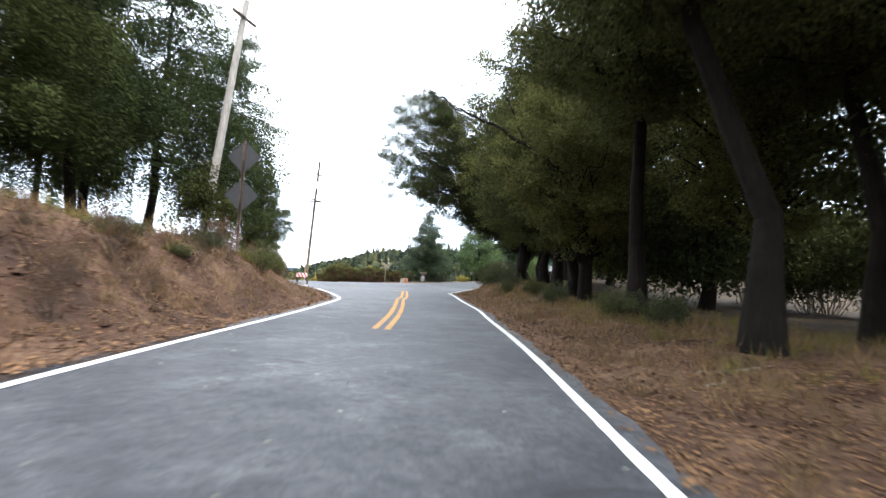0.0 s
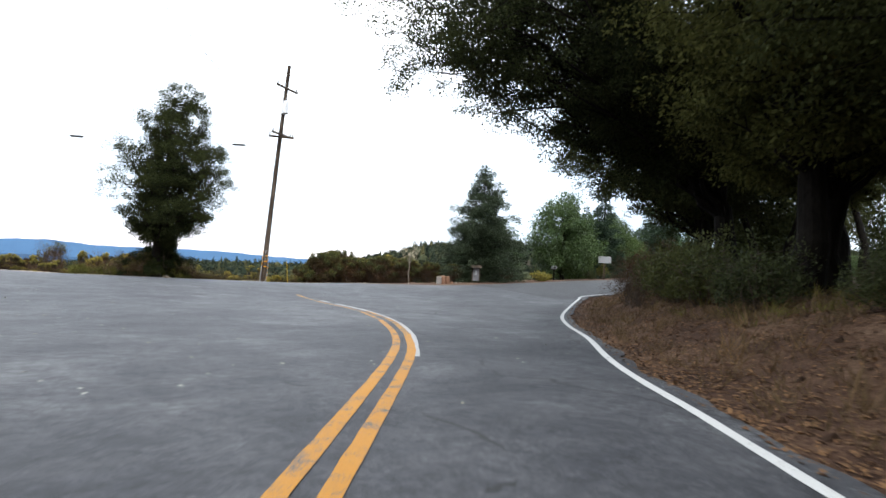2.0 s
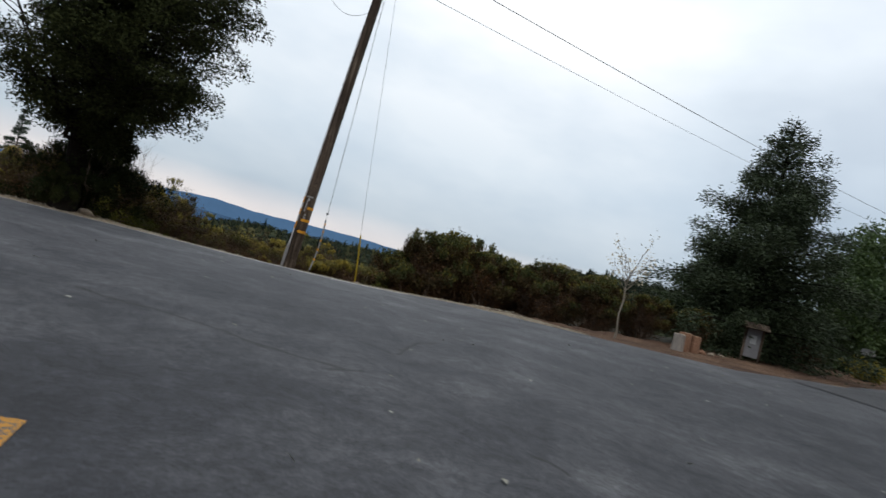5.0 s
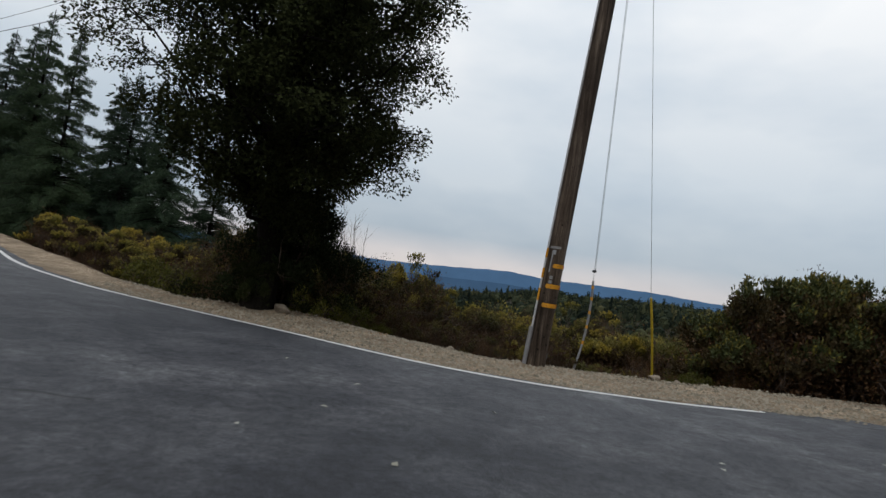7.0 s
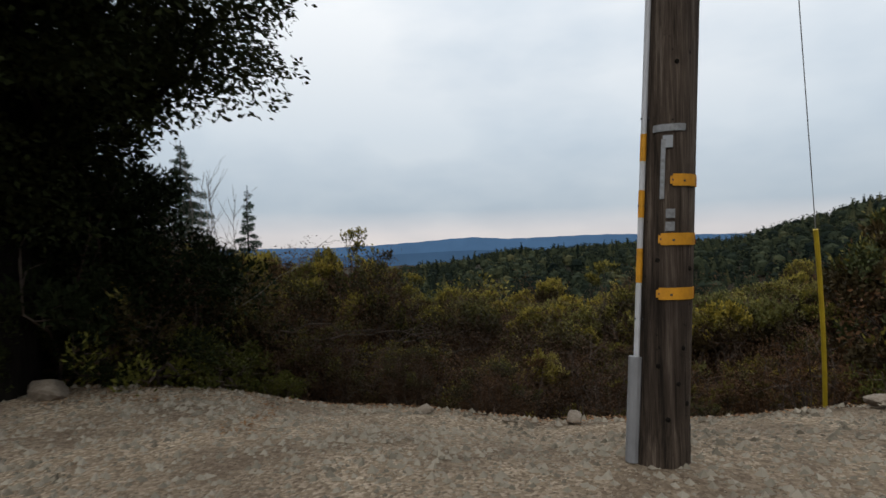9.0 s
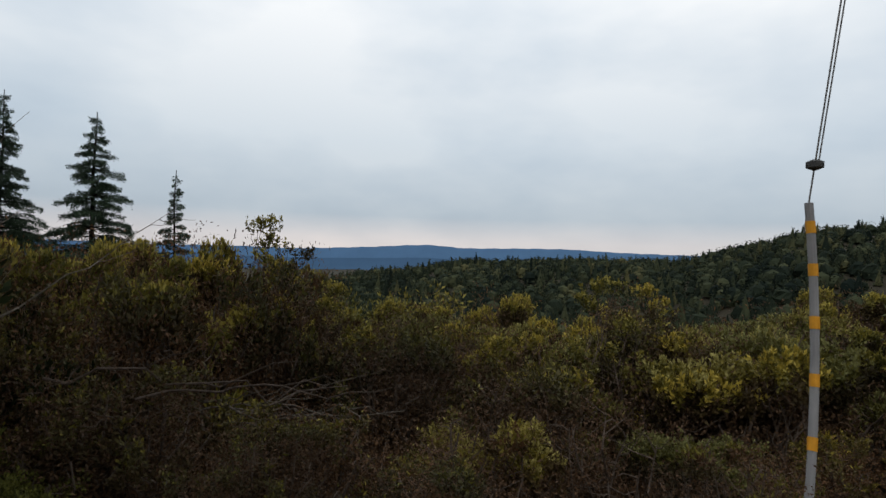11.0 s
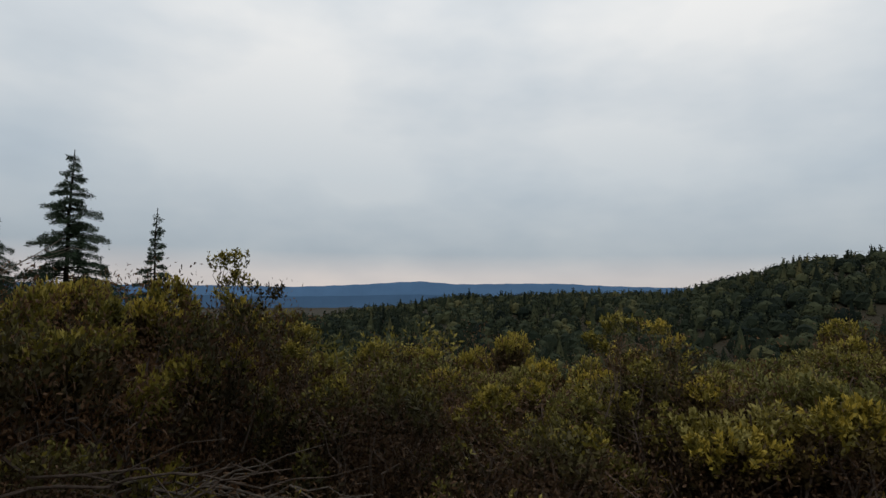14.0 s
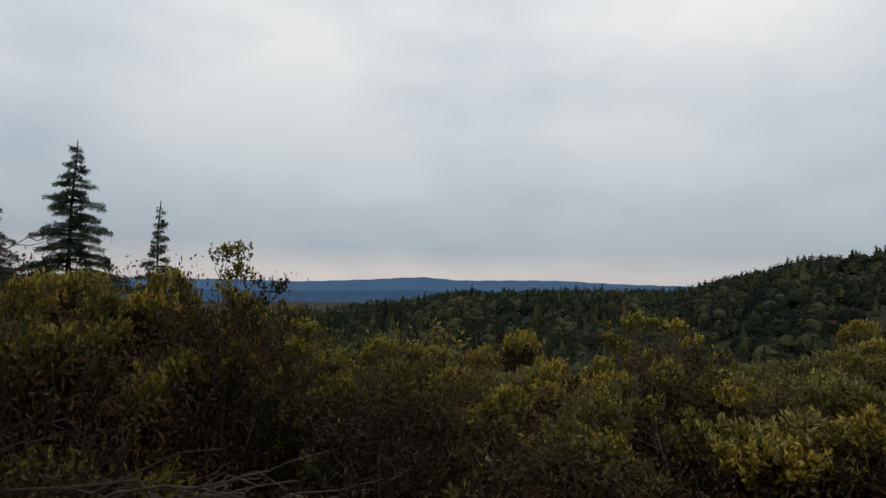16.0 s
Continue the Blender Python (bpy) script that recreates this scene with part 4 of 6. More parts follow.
spray_tree("woodland_tree", "woodland tree with great bare dead limbs over a leafy crown", 12.5, ((0.24, 1.6), (0.34, 3.4), (0.5, 4.4), (0.7, 3.8), (0.88, 2.2), (1.0, 0.6)), 0.36, on(-10.5, -41.6), 100000, 0.12, M["lit_lane_leaf"], M["bark"], 47, lean=(-1.0, 0.8), limbs=60, twigs=8, tuft=0.6, group=WG,
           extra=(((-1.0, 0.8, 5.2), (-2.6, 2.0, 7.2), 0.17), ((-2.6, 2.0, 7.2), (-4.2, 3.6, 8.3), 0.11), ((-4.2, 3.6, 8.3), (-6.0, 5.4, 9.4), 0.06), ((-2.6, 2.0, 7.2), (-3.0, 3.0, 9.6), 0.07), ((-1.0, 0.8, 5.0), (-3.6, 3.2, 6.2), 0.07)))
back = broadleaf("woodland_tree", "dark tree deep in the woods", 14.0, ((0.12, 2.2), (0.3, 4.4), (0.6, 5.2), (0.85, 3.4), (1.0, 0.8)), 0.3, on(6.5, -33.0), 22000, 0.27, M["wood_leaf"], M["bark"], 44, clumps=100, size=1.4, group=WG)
# the copies at x -27.0, -32.5 and -38.5 are unseen, added to cast shade
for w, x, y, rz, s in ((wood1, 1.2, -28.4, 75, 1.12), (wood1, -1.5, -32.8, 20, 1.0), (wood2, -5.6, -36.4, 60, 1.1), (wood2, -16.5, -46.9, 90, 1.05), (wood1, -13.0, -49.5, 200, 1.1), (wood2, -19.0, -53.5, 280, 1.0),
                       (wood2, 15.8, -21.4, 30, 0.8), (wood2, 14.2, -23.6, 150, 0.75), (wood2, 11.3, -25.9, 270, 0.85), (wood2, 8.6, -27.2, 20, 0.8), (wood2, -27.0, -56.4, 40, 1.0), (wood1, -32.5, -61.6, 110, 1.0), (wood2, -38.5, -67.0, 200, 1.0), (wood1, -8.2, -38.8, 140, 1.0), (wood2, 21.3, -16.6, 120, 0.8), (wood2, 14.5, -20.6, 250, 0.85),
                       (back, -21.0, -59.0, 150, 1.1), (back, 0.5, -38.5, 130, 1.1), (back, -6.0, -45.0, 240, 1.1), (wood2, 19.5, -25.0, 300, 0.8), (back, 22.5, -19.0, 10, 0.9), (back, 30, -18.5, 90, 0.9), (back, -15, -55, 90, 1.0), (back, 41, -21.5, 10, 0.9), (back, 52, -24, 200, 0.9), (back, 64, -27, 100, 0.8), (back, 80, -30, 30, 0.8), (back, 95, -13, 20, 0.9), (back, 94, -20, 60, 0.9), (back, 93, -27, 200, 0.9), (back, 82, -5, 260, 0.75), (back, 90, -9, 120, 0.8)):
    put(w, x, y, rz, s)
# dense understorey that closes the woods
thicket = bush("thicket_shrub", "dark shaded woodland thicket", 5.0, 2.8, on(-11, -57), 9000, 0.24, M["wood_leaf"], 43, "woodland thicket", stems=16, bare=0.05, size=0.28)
for i in range(9):
    t = i / 16
    put(thicket, -12 + 34 * t + 1.5 * math.sin(i * 5.1), -59 + 30 * t + 2.0 * math.sin(i * 2.7), i * 47, 0.85 + 0.3 * math.sin(i * 3.3) ** 2)
# trees on the cut bank
bank1 = conifer("bank_tree", "dark shaggy conifer with hanging boughs on the cut bank", 15, 4.4, 0.24, on(-25.8, -29.8), 72000, 0.15, M["wood_needle"], M["bark"], 51, low=0.29, shape=0.5, ragged=0.4, group="trees on the cut bank", hang=0.35, tuft=0.3, thick=0.08, whorls=24, lean=(0.7, 0.4))
for x, y, rz, s in ((-19.9, -23.4, 25, 1.0), (-28.4, -31.0, 60, 0.9), (-29.2, -33.6, 130, 0.95), (-32.5, -37.5, 10, 0.85), (-34.5, -33, 220, 1.05), (-37.5, -42.5, 90, 0.85), (-41, -40, 300, 1.1), (-44, -49, 200, 1.0), (-36, -29, 20, 1.1), (-29, -24, 330, 0.85)):
    put(bank1, x, y, rz, s)
BIT = ((0.15, 0.8), (0.4, 1.5), (0.7, 1.2), (1.0, 0.3))
broadleaf("small_tree", "small leafy tree on the bank end", 4.2, BIT, 0.08, on(-25.0, -33.8), 7000, 0.12, M["wood_leaf"], M["bark"], 52, clumps=34, size=0.5)

# ---- brush on the slope ----
G = "brush on the slope"
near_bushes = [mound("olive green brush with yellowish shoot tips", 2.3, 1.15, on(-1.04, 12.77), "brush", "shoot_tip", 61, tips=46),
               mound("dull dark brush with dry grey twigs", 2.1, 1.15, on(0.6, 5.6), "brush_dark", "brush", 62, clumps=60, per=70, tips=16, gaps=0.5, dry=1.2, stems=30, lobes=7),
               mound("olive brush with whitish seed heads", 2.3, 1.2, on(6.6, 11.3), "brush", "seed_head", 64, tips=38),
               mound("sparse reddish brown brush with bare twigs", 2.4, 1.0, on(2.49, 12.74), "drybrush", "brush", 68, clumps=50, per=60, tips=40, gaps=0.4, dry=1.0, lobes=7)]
far_bushes = [bush("brush_shrub", "olive green brush lower on the slope", 2.4, 1.5, on(-1.2, 15.0), 3600, 0.11, M["brush"], 66, G, stems=9, sprays=6, size=0.24),
              bush("brush_shrub", "dull dark brush lower on the slope", 2.2, 1.5, on(2.1, 16.0), 3200, 0.11, M["brush_dark"], 67, G, stems=9, sprays=6, size=0.24)]
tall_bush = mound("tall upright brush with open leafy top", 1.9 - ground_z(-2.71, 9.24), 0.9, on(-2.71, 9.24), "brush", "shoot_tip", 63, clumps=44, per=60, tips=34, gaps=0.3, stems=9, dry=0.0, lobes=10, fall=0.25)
dry_bush = bush("dry_shrub", "half-dead reddish brown shrub with bare twigs", 3.0, 1.1, on(3.8, 10.6), 3600, 0.06, M["drybrush"], 65, G, stems=12, sprays=8, bare=0.3)
HIGH = (2.45, 2.2, 2.45, 2.55)
tops = ((-4.04, 6.63, 1.82, 0), (-4.29, 8.19, 1.99, 0), (-3.91, 8.89, 2.18, 0), (-3.03, 8.13, 1.86, 0), (-2.25, 9.83, 1.87, 3), (-3.22, 5.37, 1.32, 1), (-3.01, 6.12, 1.47, 0), (-2.46, 6.93, 1.52, 1),
        (-1.82, 8.37, 1.01, 3), (-0.39, 10.91, 0.95, 0), (0.03, 9.87, 0.79, 2), (-1.12, 8.42, 0.74, 0), (0.72, 12.3, 0.87, 0), (1.67, 11.61, 1.23, 0), (0.53, 7.77, 0.75, 0), (1.35, 9.11, 0.76, 2),
        (2.08, 8.33, 0.86, 0), (1.82, 6.81, 0.74, 2), (-0.24, 7.39, 0.72, 1), (2.9, 7.94, 1.07, 3), (3.39, 9.94, 0.85, 0), (3.95, 7.25, 0.95, 2), (4.97, 7.72, 0.94, 2), (3.21, 7.17, 0.74, 0),
        (3.87, 6.01, 0.97, 2), (2.53, 5.82, 0.74, 2), (2.9, 5.54, 0.94, 0), (2.44, 6.48, 0.91, 1), (5.34, 7.37, 1.01, 0), (1.07, 6.58, 0.71, 0), (-0.75, 6.52, 0.64, 1), (-1.43, 7.1, 0.4, 1),
        (-5.37, 8.55, 2.04, 0), (-5.57, 10.35, 2.22, 0), (-7.47, 9.15, 2.12, 0), (-9.47, 11.15, 2.32, 1), (-6.17, 6.95, 1.72, 1), (6.43, 8.75, 0.97, 2), (7.63, 9.75, 1.48, 0), (9.03, 8.95, 1.07, 0),
        (5.93, 5.75, 0.97, 0), (7.43, 6.75, 1.07, 2))
for i, (x, y, top, kind) in enumerate(tops):
    k = (top - ground_z(x, y)) / HIGH[kind]
    put(near_bushes[kind], x, y, i * 73, min(0.95, max(0.6, k * 0.92)), sz=k)
rb = random.Random(5)
for y0, step in ((2.7, 1.2), (3.7, 1.3), (4.7, 1.5), (13.8, 2.2), (15.8, 2.0), (19.0, 2.3), (23.0, 2.4)):
    x = -9.0 - y0 * 0.3
    while x < 8 + y0 * 0.65:
        y = y0 + rb.uniform(-0.5, 0.5) + max(0, -x - 2) * 0.42
        if y0 < 9:
            kind = rb.choice((1, 1, 1, 3) if y0 < 4.2 else (0, 0, 1, 2))
            k = rb.uniform(0.38, 0.52) if y0 < 3.5 else rb.uniform(0.5, 0.72)
            while x > -5.4 and float(distance(x, y, LOOP)) - brink(x) < 1.25 * k + 0.15:
                y += 0.1
            put(dry_bush if rb.random() < 0.12 else near_bushes[kind], x, y, rb.uniform(0, 360), k * rb.uniform(0.95, 1.15), sz=k)
        else:
            k = rb.uniform(0.8, 1.15)
            put(far_bushes[rb.choice((0, 0, 1))], x, y, rb.uniform(0, 360), k * 1.1, sz=k)
        x += step * rb.uniform(0.75, 1.25)
# open, twiggy shrubs standing above the rest
for x, y, top, w, rz in ((1.96, 6.35, 1.08, 0.8, 40), (-1.6, 7.6, 0.9, 0.7, 160), (3.1, 8.6, 0.95, 0.8, 250)):
    put(tall_bush, x, y, rz, w, sz=(top - ground_z(x, y)) / (1.9 - ground_z(-2.71, 9.24)))
# dark shrubs under the oak and low brush along the road's edge
for x, y, s, sz, k in ((-4.5, 3.3, 0.85, 0.95, 1), (-5.9, 2.9, 0.85, 0.9, 1), (-6.8, 3.9, 0.95, 1.0, 1), (-8.0, 5.2, 1.0, 0.9, 1), (-4.0, 4.4, 0.8, 1.1, 1), (-5.5, 4.4, 1.0, 1.3, 1), (-3.4, 3.9, 0.6, 0.7, 1), (-10.2, 6.6, 0.8, 0.75, 0), (-12.0, 8.2, 0.85, 0.8, 0), (-13.6, 9.6, 0.8, 0.8, 0), (-15.4, 11.4, 0.9, 0.8, 0), (-11.3, 9.4, 1.0, 1.1, 0), (-14, 12.6, 1.1, 1.2, 0), (-17.5, 14, 1.1, 1.1, 0), (-20.5, 17, 1.2, 1.2, 0), (-17, 18, 1.3, 1.4, 0), (-13, 16, 1.3, 1.4, 1)):
    put(near_bushes[k], x, y, x * 37, s, sz=sz)
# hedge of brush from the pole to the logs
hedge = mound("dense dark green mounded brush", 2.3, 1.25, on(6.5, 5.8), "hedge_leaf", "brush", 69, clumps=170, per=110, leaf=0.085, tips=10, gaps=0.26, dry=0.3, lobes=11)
for x, y, top in ((4.3, 2.8, 1.6), (5.2, 2.2, 2.1), (6.0, 2.4, 2.4), (6.9, 1.4, 2.35), (7.7, 1.8, 2.1), (8.4, 0.5, 2.1), (9.3, 0.9, 2.1), (10.2, -0.4, 2.1), (11.0, 0.3, 2.05), (11.9, -1.0, 1.95), (12.6, 0.2, 2.0), (13.4, -1.6, 1.7), (5.8, 4.4, 2.2), (7.4, 4.0, 2.4), (9.2, 3.2, 2.3), (11.2, 2.4, 2.2), (17.8, -2.6, 1.9), (18.6, -1.0, 2.2)):
    k2 = max(0.5, (top + 0.3 * math.sin(x * 5.3) - ground_z(x, y)) / 2.3)
    put(near_bushes[1] if x in (9.3, 12.6) else hedge, x, y, x * 71, max(0.65, min(k2 * 0.9, 0.95)), sz=k2)
put(tall_bush, 7.7, 2.9, 20, 1.0, sz=0.7)
put(tall_bush, 10.4, 2.2, 120, 1.0, sz=0.66)
# green shrubs and dry brush on the lane's bank
shrub = bush("green_shrub", "leafy dark green shrub on the leaf-strewn bank", 1.5, 1.2, on(0.6, -26.6), 6500, 0.1, M["hedge_leaf"], 71, "shrubs on the bank", bare=0.08, size=0.26)
for x, y, s in ((-1.6, -28.6, 0.8), (3.2, -24.2, 0.9), (1.7, -25.3, 0.8), (-5.6, -33.2, 0.55), (-9.2, -37.4, 0.5), (-3.8, -31.3, 0.5), (-13.2, -41.6, 0.55), (-18.3, -47.2, 0.5), (5.6, -23.4, 0.9), (-8.3, -35.0, 0.4), (-20.4, -49.6, 0.5)):
    put(shrub, x, y, x * 57, s)
for x, y, s in ((4.6, -21.9, 0.75), (5.8, -21.2, 0.85), (7.4, -20.5, 0.9), (3.2, -23.0, 0.6), (9.0, -19.8, 0.8), (10.6, -18.8, 0.65), (6.6, -22.0, 0.9), (8.2, -21.2, 0.95), (5.0, -23.2, 0.8)):
    put(dry_bush, x, y, x * 91, s, sz=s * 0.75)
for x, y, s in ((-25.0, -38.6, 0.5), (-22.6, -34.2, 0.5), (-21.6, -32.0, 0.55), (-20.6, -30.8, 0.6), (-23.5, -36.2, 0.5)):
    put(shrub, x, y, x * 31, s)

# dry tufts and low brush on the face of the cut bank
rb = random.Random(17)
for i in range(34):
    t = i / 33
    x, y = -37.5 + 16.0 * t, -56.0 + 20.0 * t
    x, y = x - rb.uniform(0.9, 2.6) * 0.75, y + rb.uniform(0.9, 2.6) * 0.65
    k = rb.uniform(0.16, 0.34)
    put(dry_bush if rb.random() < 0.7 else shrub, x, y, i * 83, k * (1.0 if rb.random() < 0.5 else 1.4), sz=k)

# ---- woods far over the valley ----
def far_woods():
    """Thousands of ragged crowns on the hills over the valley."""
    r = np.random.default_rng(77)
    n = 9500
    rad = 26 + 670 * r.uniform(0, 1, n) ** 0.75
    az = np.radians(r.uniform(-55, 85, n))
    x, y = rad * np.sin(az), rad * np.cos(az)
    ok = (x < 8 + 0.2 * y) | (y > 40)
    ok &= (distance(x, y, LOOP) > 9) & ~inside(x, y, WEST) & ~inside(x, y, EAST)
    rad, x, y = rad[ok], x[ok], y[ok]
    z, _, _ = terrain(x, y)
    for lo, hi, k, leaf in ((0, 60, 240, 0.2), (60, 160, 120, 0.4), (160, 330, 70, 0.8), (330, 900, 40, 1.3)):
        sel = (rad >= lo) & (rad < hi)
        m = int(sel.sum())
        con = r.uniform(size=m) < np.clip(0.3 + 0.45 * ripple(x[sel], y[sel], 0.03, 7.0), 0.04, 0.8)
        h = np.where(con, r.uniform(7, 15, m), r.uniform(5.0, 11.5, m)) * (0.36 if hi == 60 else 0.6 if hi == 160 else 1.0)
        if hi <= 160:
            room = 1.0 - 0.045 * rad[sel] - z[sel]
            h = np.where(room > 1.3, np.clip(np.minimum(h, room), 1.2, None), 0.25)
        t, a = r.uniform(0, 1, (m, k)), r.uniform(0, 6.283, (m, k))
        fz = np.where(con[:, None], t, 0.15 + 0.85 * t)
        w = np.where(con[:, None], 0.25 * (1 - fz) + 0.012, 0.5 * np.sqrt(np.clip(1 - ((fz - 0.5) / 0.52) ** 2, 0.03, 1)) * (1 + 0.25 * np.sin(a * 3 + fz * 9)))
        q = np.sqrt(r.uniform(0.4, 1, (m, k))) * w * h[:, None]
        P = np.stack((x[sel, None] + np.cos(a) * q, y[sel, None] + np.sin(a) * q, z[sel, None] - 0.5 + fz * h[:, None]), -1).reshape(-1, 3)
        d = np.stack((np.cos(a), np.sin(a), 0 * a + np.where(con[:, None], 0.1, 0.8)), -1).reshape(-1, 3)
        if hi > 60:
            # solid, lumpy hearts of the crowns: three uneven rings and a tip
            rings, sides = (0.12, 0.42, 0.74), 7
            V, T = [], []
            for k2, fr in enumerate(rings):
                aa = np.arange(sides) * 2 * math.pi / sides + r.uniform(0, 1, (m, 1))
                wr = np.where(con[:, None], 0.21 * (1 - fr) + 0.01, (0.36, 0.43, 0.30)[k2]) * h[:, None] * r.uniform(0.7, 1.2, (m, sides))
                V.append(np.stack((x[sel, None] + np.cos(aa) * wr, y[sel, None] + np.sin(aa) * wr, z[sel, None] - 0.5 + (fr + r.uniform(-0.06, 0.06, (m, sides))) * h[:, None]), -1))
            tip = np.stack((x[sel], y[sel], z[sel] - 0.5 + h * np.where(con, 1.0, 0.9)), -1)[:, None]
            V = np.concatenate((*V, tip), 1).reshape(-1, 3)
            s2 = sides * 3 + 1
            one = [(i * sides + j, i * sides + (j + 1) % sides, (i + 1) * sides + (j + 1) % sides, (i + 1) * sides + j) for i in range(2) for j in range(sides)]
            F = [tuple(q * s2 + v for v in f) for q in range(m) for f in one] + [(q * s2 + 2 * sides + j, q * s2 + 2 * sides + (j + 1) % sides, q * s2 + 3 * sides) for q in range(m) for j in range(sides)]
            tagged(new("far_wood", mesh_of("far_wood", V.tolist(), F, M["forest"])), "dense mixed forest and brush falling away to the valley", "forest", kind="stuff")
        me = leaves("far_wood", np.column_stack((P, d)), leaf, leaf * 0.75, M["forest"] if hi > 60 else M["brush_dark"], 0.0, 5, 0.5)
        tagged(new("far_wood", me), "dense mixed forest and brush falling away to the valley", "forest", kind="stuff")


far_woods()

# ---- ground cover ----
def scatter(n, keep, seed, box):
    """Random spots in a box where keep(x, y, distance to the asphalt) is true."""
    r = np.random.default_rng(seed)
    x, y = r.uniform(box[0], box[1], n), r.uniform(box[2], box[3], n)
    d = distance(x, y, LOOP)
    ok = keep(x, y, d)
    return x[ok], y[ok], terrain(x[ok], y[ok])[0]


def bank_side(x, y, d):
    side = inside(x, y, EAST) | inside(x, y, WEST)
    return side & (d > 0.1)


def grass(name, label, n, seed, length, box, limit, mat):
    r = np.random.default_rng(seed)
    x, y, z = scatter(n, lambda a, b, d: bank_side(a, b, d) & (d > limit[0]) & (d < limit[1]) & (ripple(a, b, 1.3, seed) > limit[2]), seed, box)
    k = 7
    px = np.repeat(x, k) + r.normal(size=len(x) * k) * 0.07
    py = np.repeat(y, k) + r.normal(size=len(x) * k) * 0.07
    pz = np.repeat(z, k) - 0.02
    way = np.column_stack((r.normal(size=len(px)) * 0.45, r.normal(size=len(px)) * 0.45, np.ones(len(px))))
    me = leaves(name, np.column_stack((px, py, pz, way)), length, 0.014, mat, 0.0, seed, 0.15)
    return tagged(new(name, me), label, "grass", kind="stuff")


grass("dry_grass", "dry straw-coloured grass on the banks", 30000, 81, 0.26, (-40, 22, -60, -8), (0.7, 7, -0.25), M["drygrass"])
grass("tall_grass", "taller dry grass tufts on the banks", 9000, 82, 0.5, (-40, 22, -60, -8), (1.2, 5, 0.1), M["drygrass"])
grass("green_grass", "dull green weeds under the trees", 14000, 83, 0.3, (-34, 12, -60, -24), (2.4, 9, 0.0), M["brush"])

x, y, z = scatter(330000, lambda a, b, d: bank_side(a, b, d) & (d < 4.2), 84, (-36, 14, -58, -14))
me = leaves("leaf_litter", np.column_stack((x, y, z + 0.012)), 0.075, 0.05, M["deadleaf"], 0.0, 85, flat=True)
tagged(new("leaf_litter", me), "fallen dry brown leaves", "leaf litter", kind="stuff")
x, y, z = scatter(60000, lambda a, b, d: ~inside(a, b, PAVED) & ~bank_side(a, b, d) & (d > 0.5) & (ripple(a, b, 1.4, 5.0) + 0.9 * (d - 2.4) > 0.2) & (d < brink(a) + 0.8) & ((a < -2.6) | (d > brink(a) - 0.35)), 93, (-12, 6, -3, 7))
me = leaves("shoulder_litter", np.column_stack((x, y, z + 0.008)), 0.038, 0.02, M["deadleaf"], 0.0, 94, flat=True)
tagged(new("shoulder_litter", me), "dry leaf bits and duff strewn over the shoulder", "leaf litter", kind="stuff")
r = np.random.default_rng(86)
x, y = r.uniform(-34, 12, 1500), r.uniform(-56, -3, 1500)
ok = inside(x, y, PAVED)
x, y = x[ok], y[ok]
me = leaves("fallen_leaf", np.column_stack((x, y, grade(x, y) + 0.012)), 0.06, 0.04, M["paleleaf"], 0.0, 87, flat=True)
tagged(new("fallen_leaf", me), "pale fallen leaves scattered on the asphalt", "leaf", kind="stuff")


def clods():
    """Lumps of red-brown earth and bark on the cut bank and under the trees."""
    r = random.Random(96)
    vs, fs = [], []
    x, y, z = scatter(30000, lambda a, b, d: bank_side(a, b, d) & (d > 0.25) & (d < 4.5) & (ripple(a, b, 1.1, 3.0) > -0.3), 97, (-38, 14, -58, -14))
    for px, py, pz in zip(x, y, z):
        s = 0.015 + 0.07 * r.random() ** 4
        b, a0 = len(vs), r.uniform(0, 6.28)
        for j in range(5):
            q = s * r.uniform(0.7, 1.5)
            vs.append((px + math.cos(a0 + j * 1.257) * q, py + math.sin(a0 + j * 1.257) * q, pz - 0.02))
        vs.append((px + r.uniform(-s, s) * 0.5, py + r.uniform(-s, s) * 0.5, pz + s * r.uniform(0.4, 0.9)))
        fs += [(b + j, b + (j + 1) % 5, b + 5) for j in range(5)]
    tagged(new("earth_clod", mesh_of("earth_clod", vs, fs, M["clod"])), "crumbled red-brown earth and bark bits on the banks", "earth", kind="stuff")


clods()


def pebbles():
    """Loose gravel on the shoulder."""
    r = random.Random(91)
    vs, fs = [], []
    x, y, z = scatter(70000, lambda a, b, d: ~inside(a, b, PAVED) & ~bank_side(a, b, d) & (d < brink(a) + 0.15), 92, (-9, 7, -4, 5))
    for px, py, pz in zip(x, y, z):
        s = 0.007 + 0.036 * r.random() ** 4.5
        b = len(vs)
        a0 = r.uniform(0, 6.28)
        for j in range(4):
            q = s * r.uniform(0.7, 1.3)
            vs.append((px + math.cos(a0 + j * 1.57) * q, py + math.sin(a0 + j * 1.57) * q, pz - s * 0.1))
        vs.append((px + r.uniform(-s, s) * 0.4, py + r.uniform(-s, s) * 0.4, pz + s * r.uniform(0.5, 1.0)))
        fs += [(b + j, b + (j + 1) % 4, b + 4) for j in range(4)]
    tagged(new("gravel", mesh_of("gravel", vs, fs, M["stone_bits"])), "loose tan gravel on the shoulder", "gravel", kind="stuff")


pebbles()


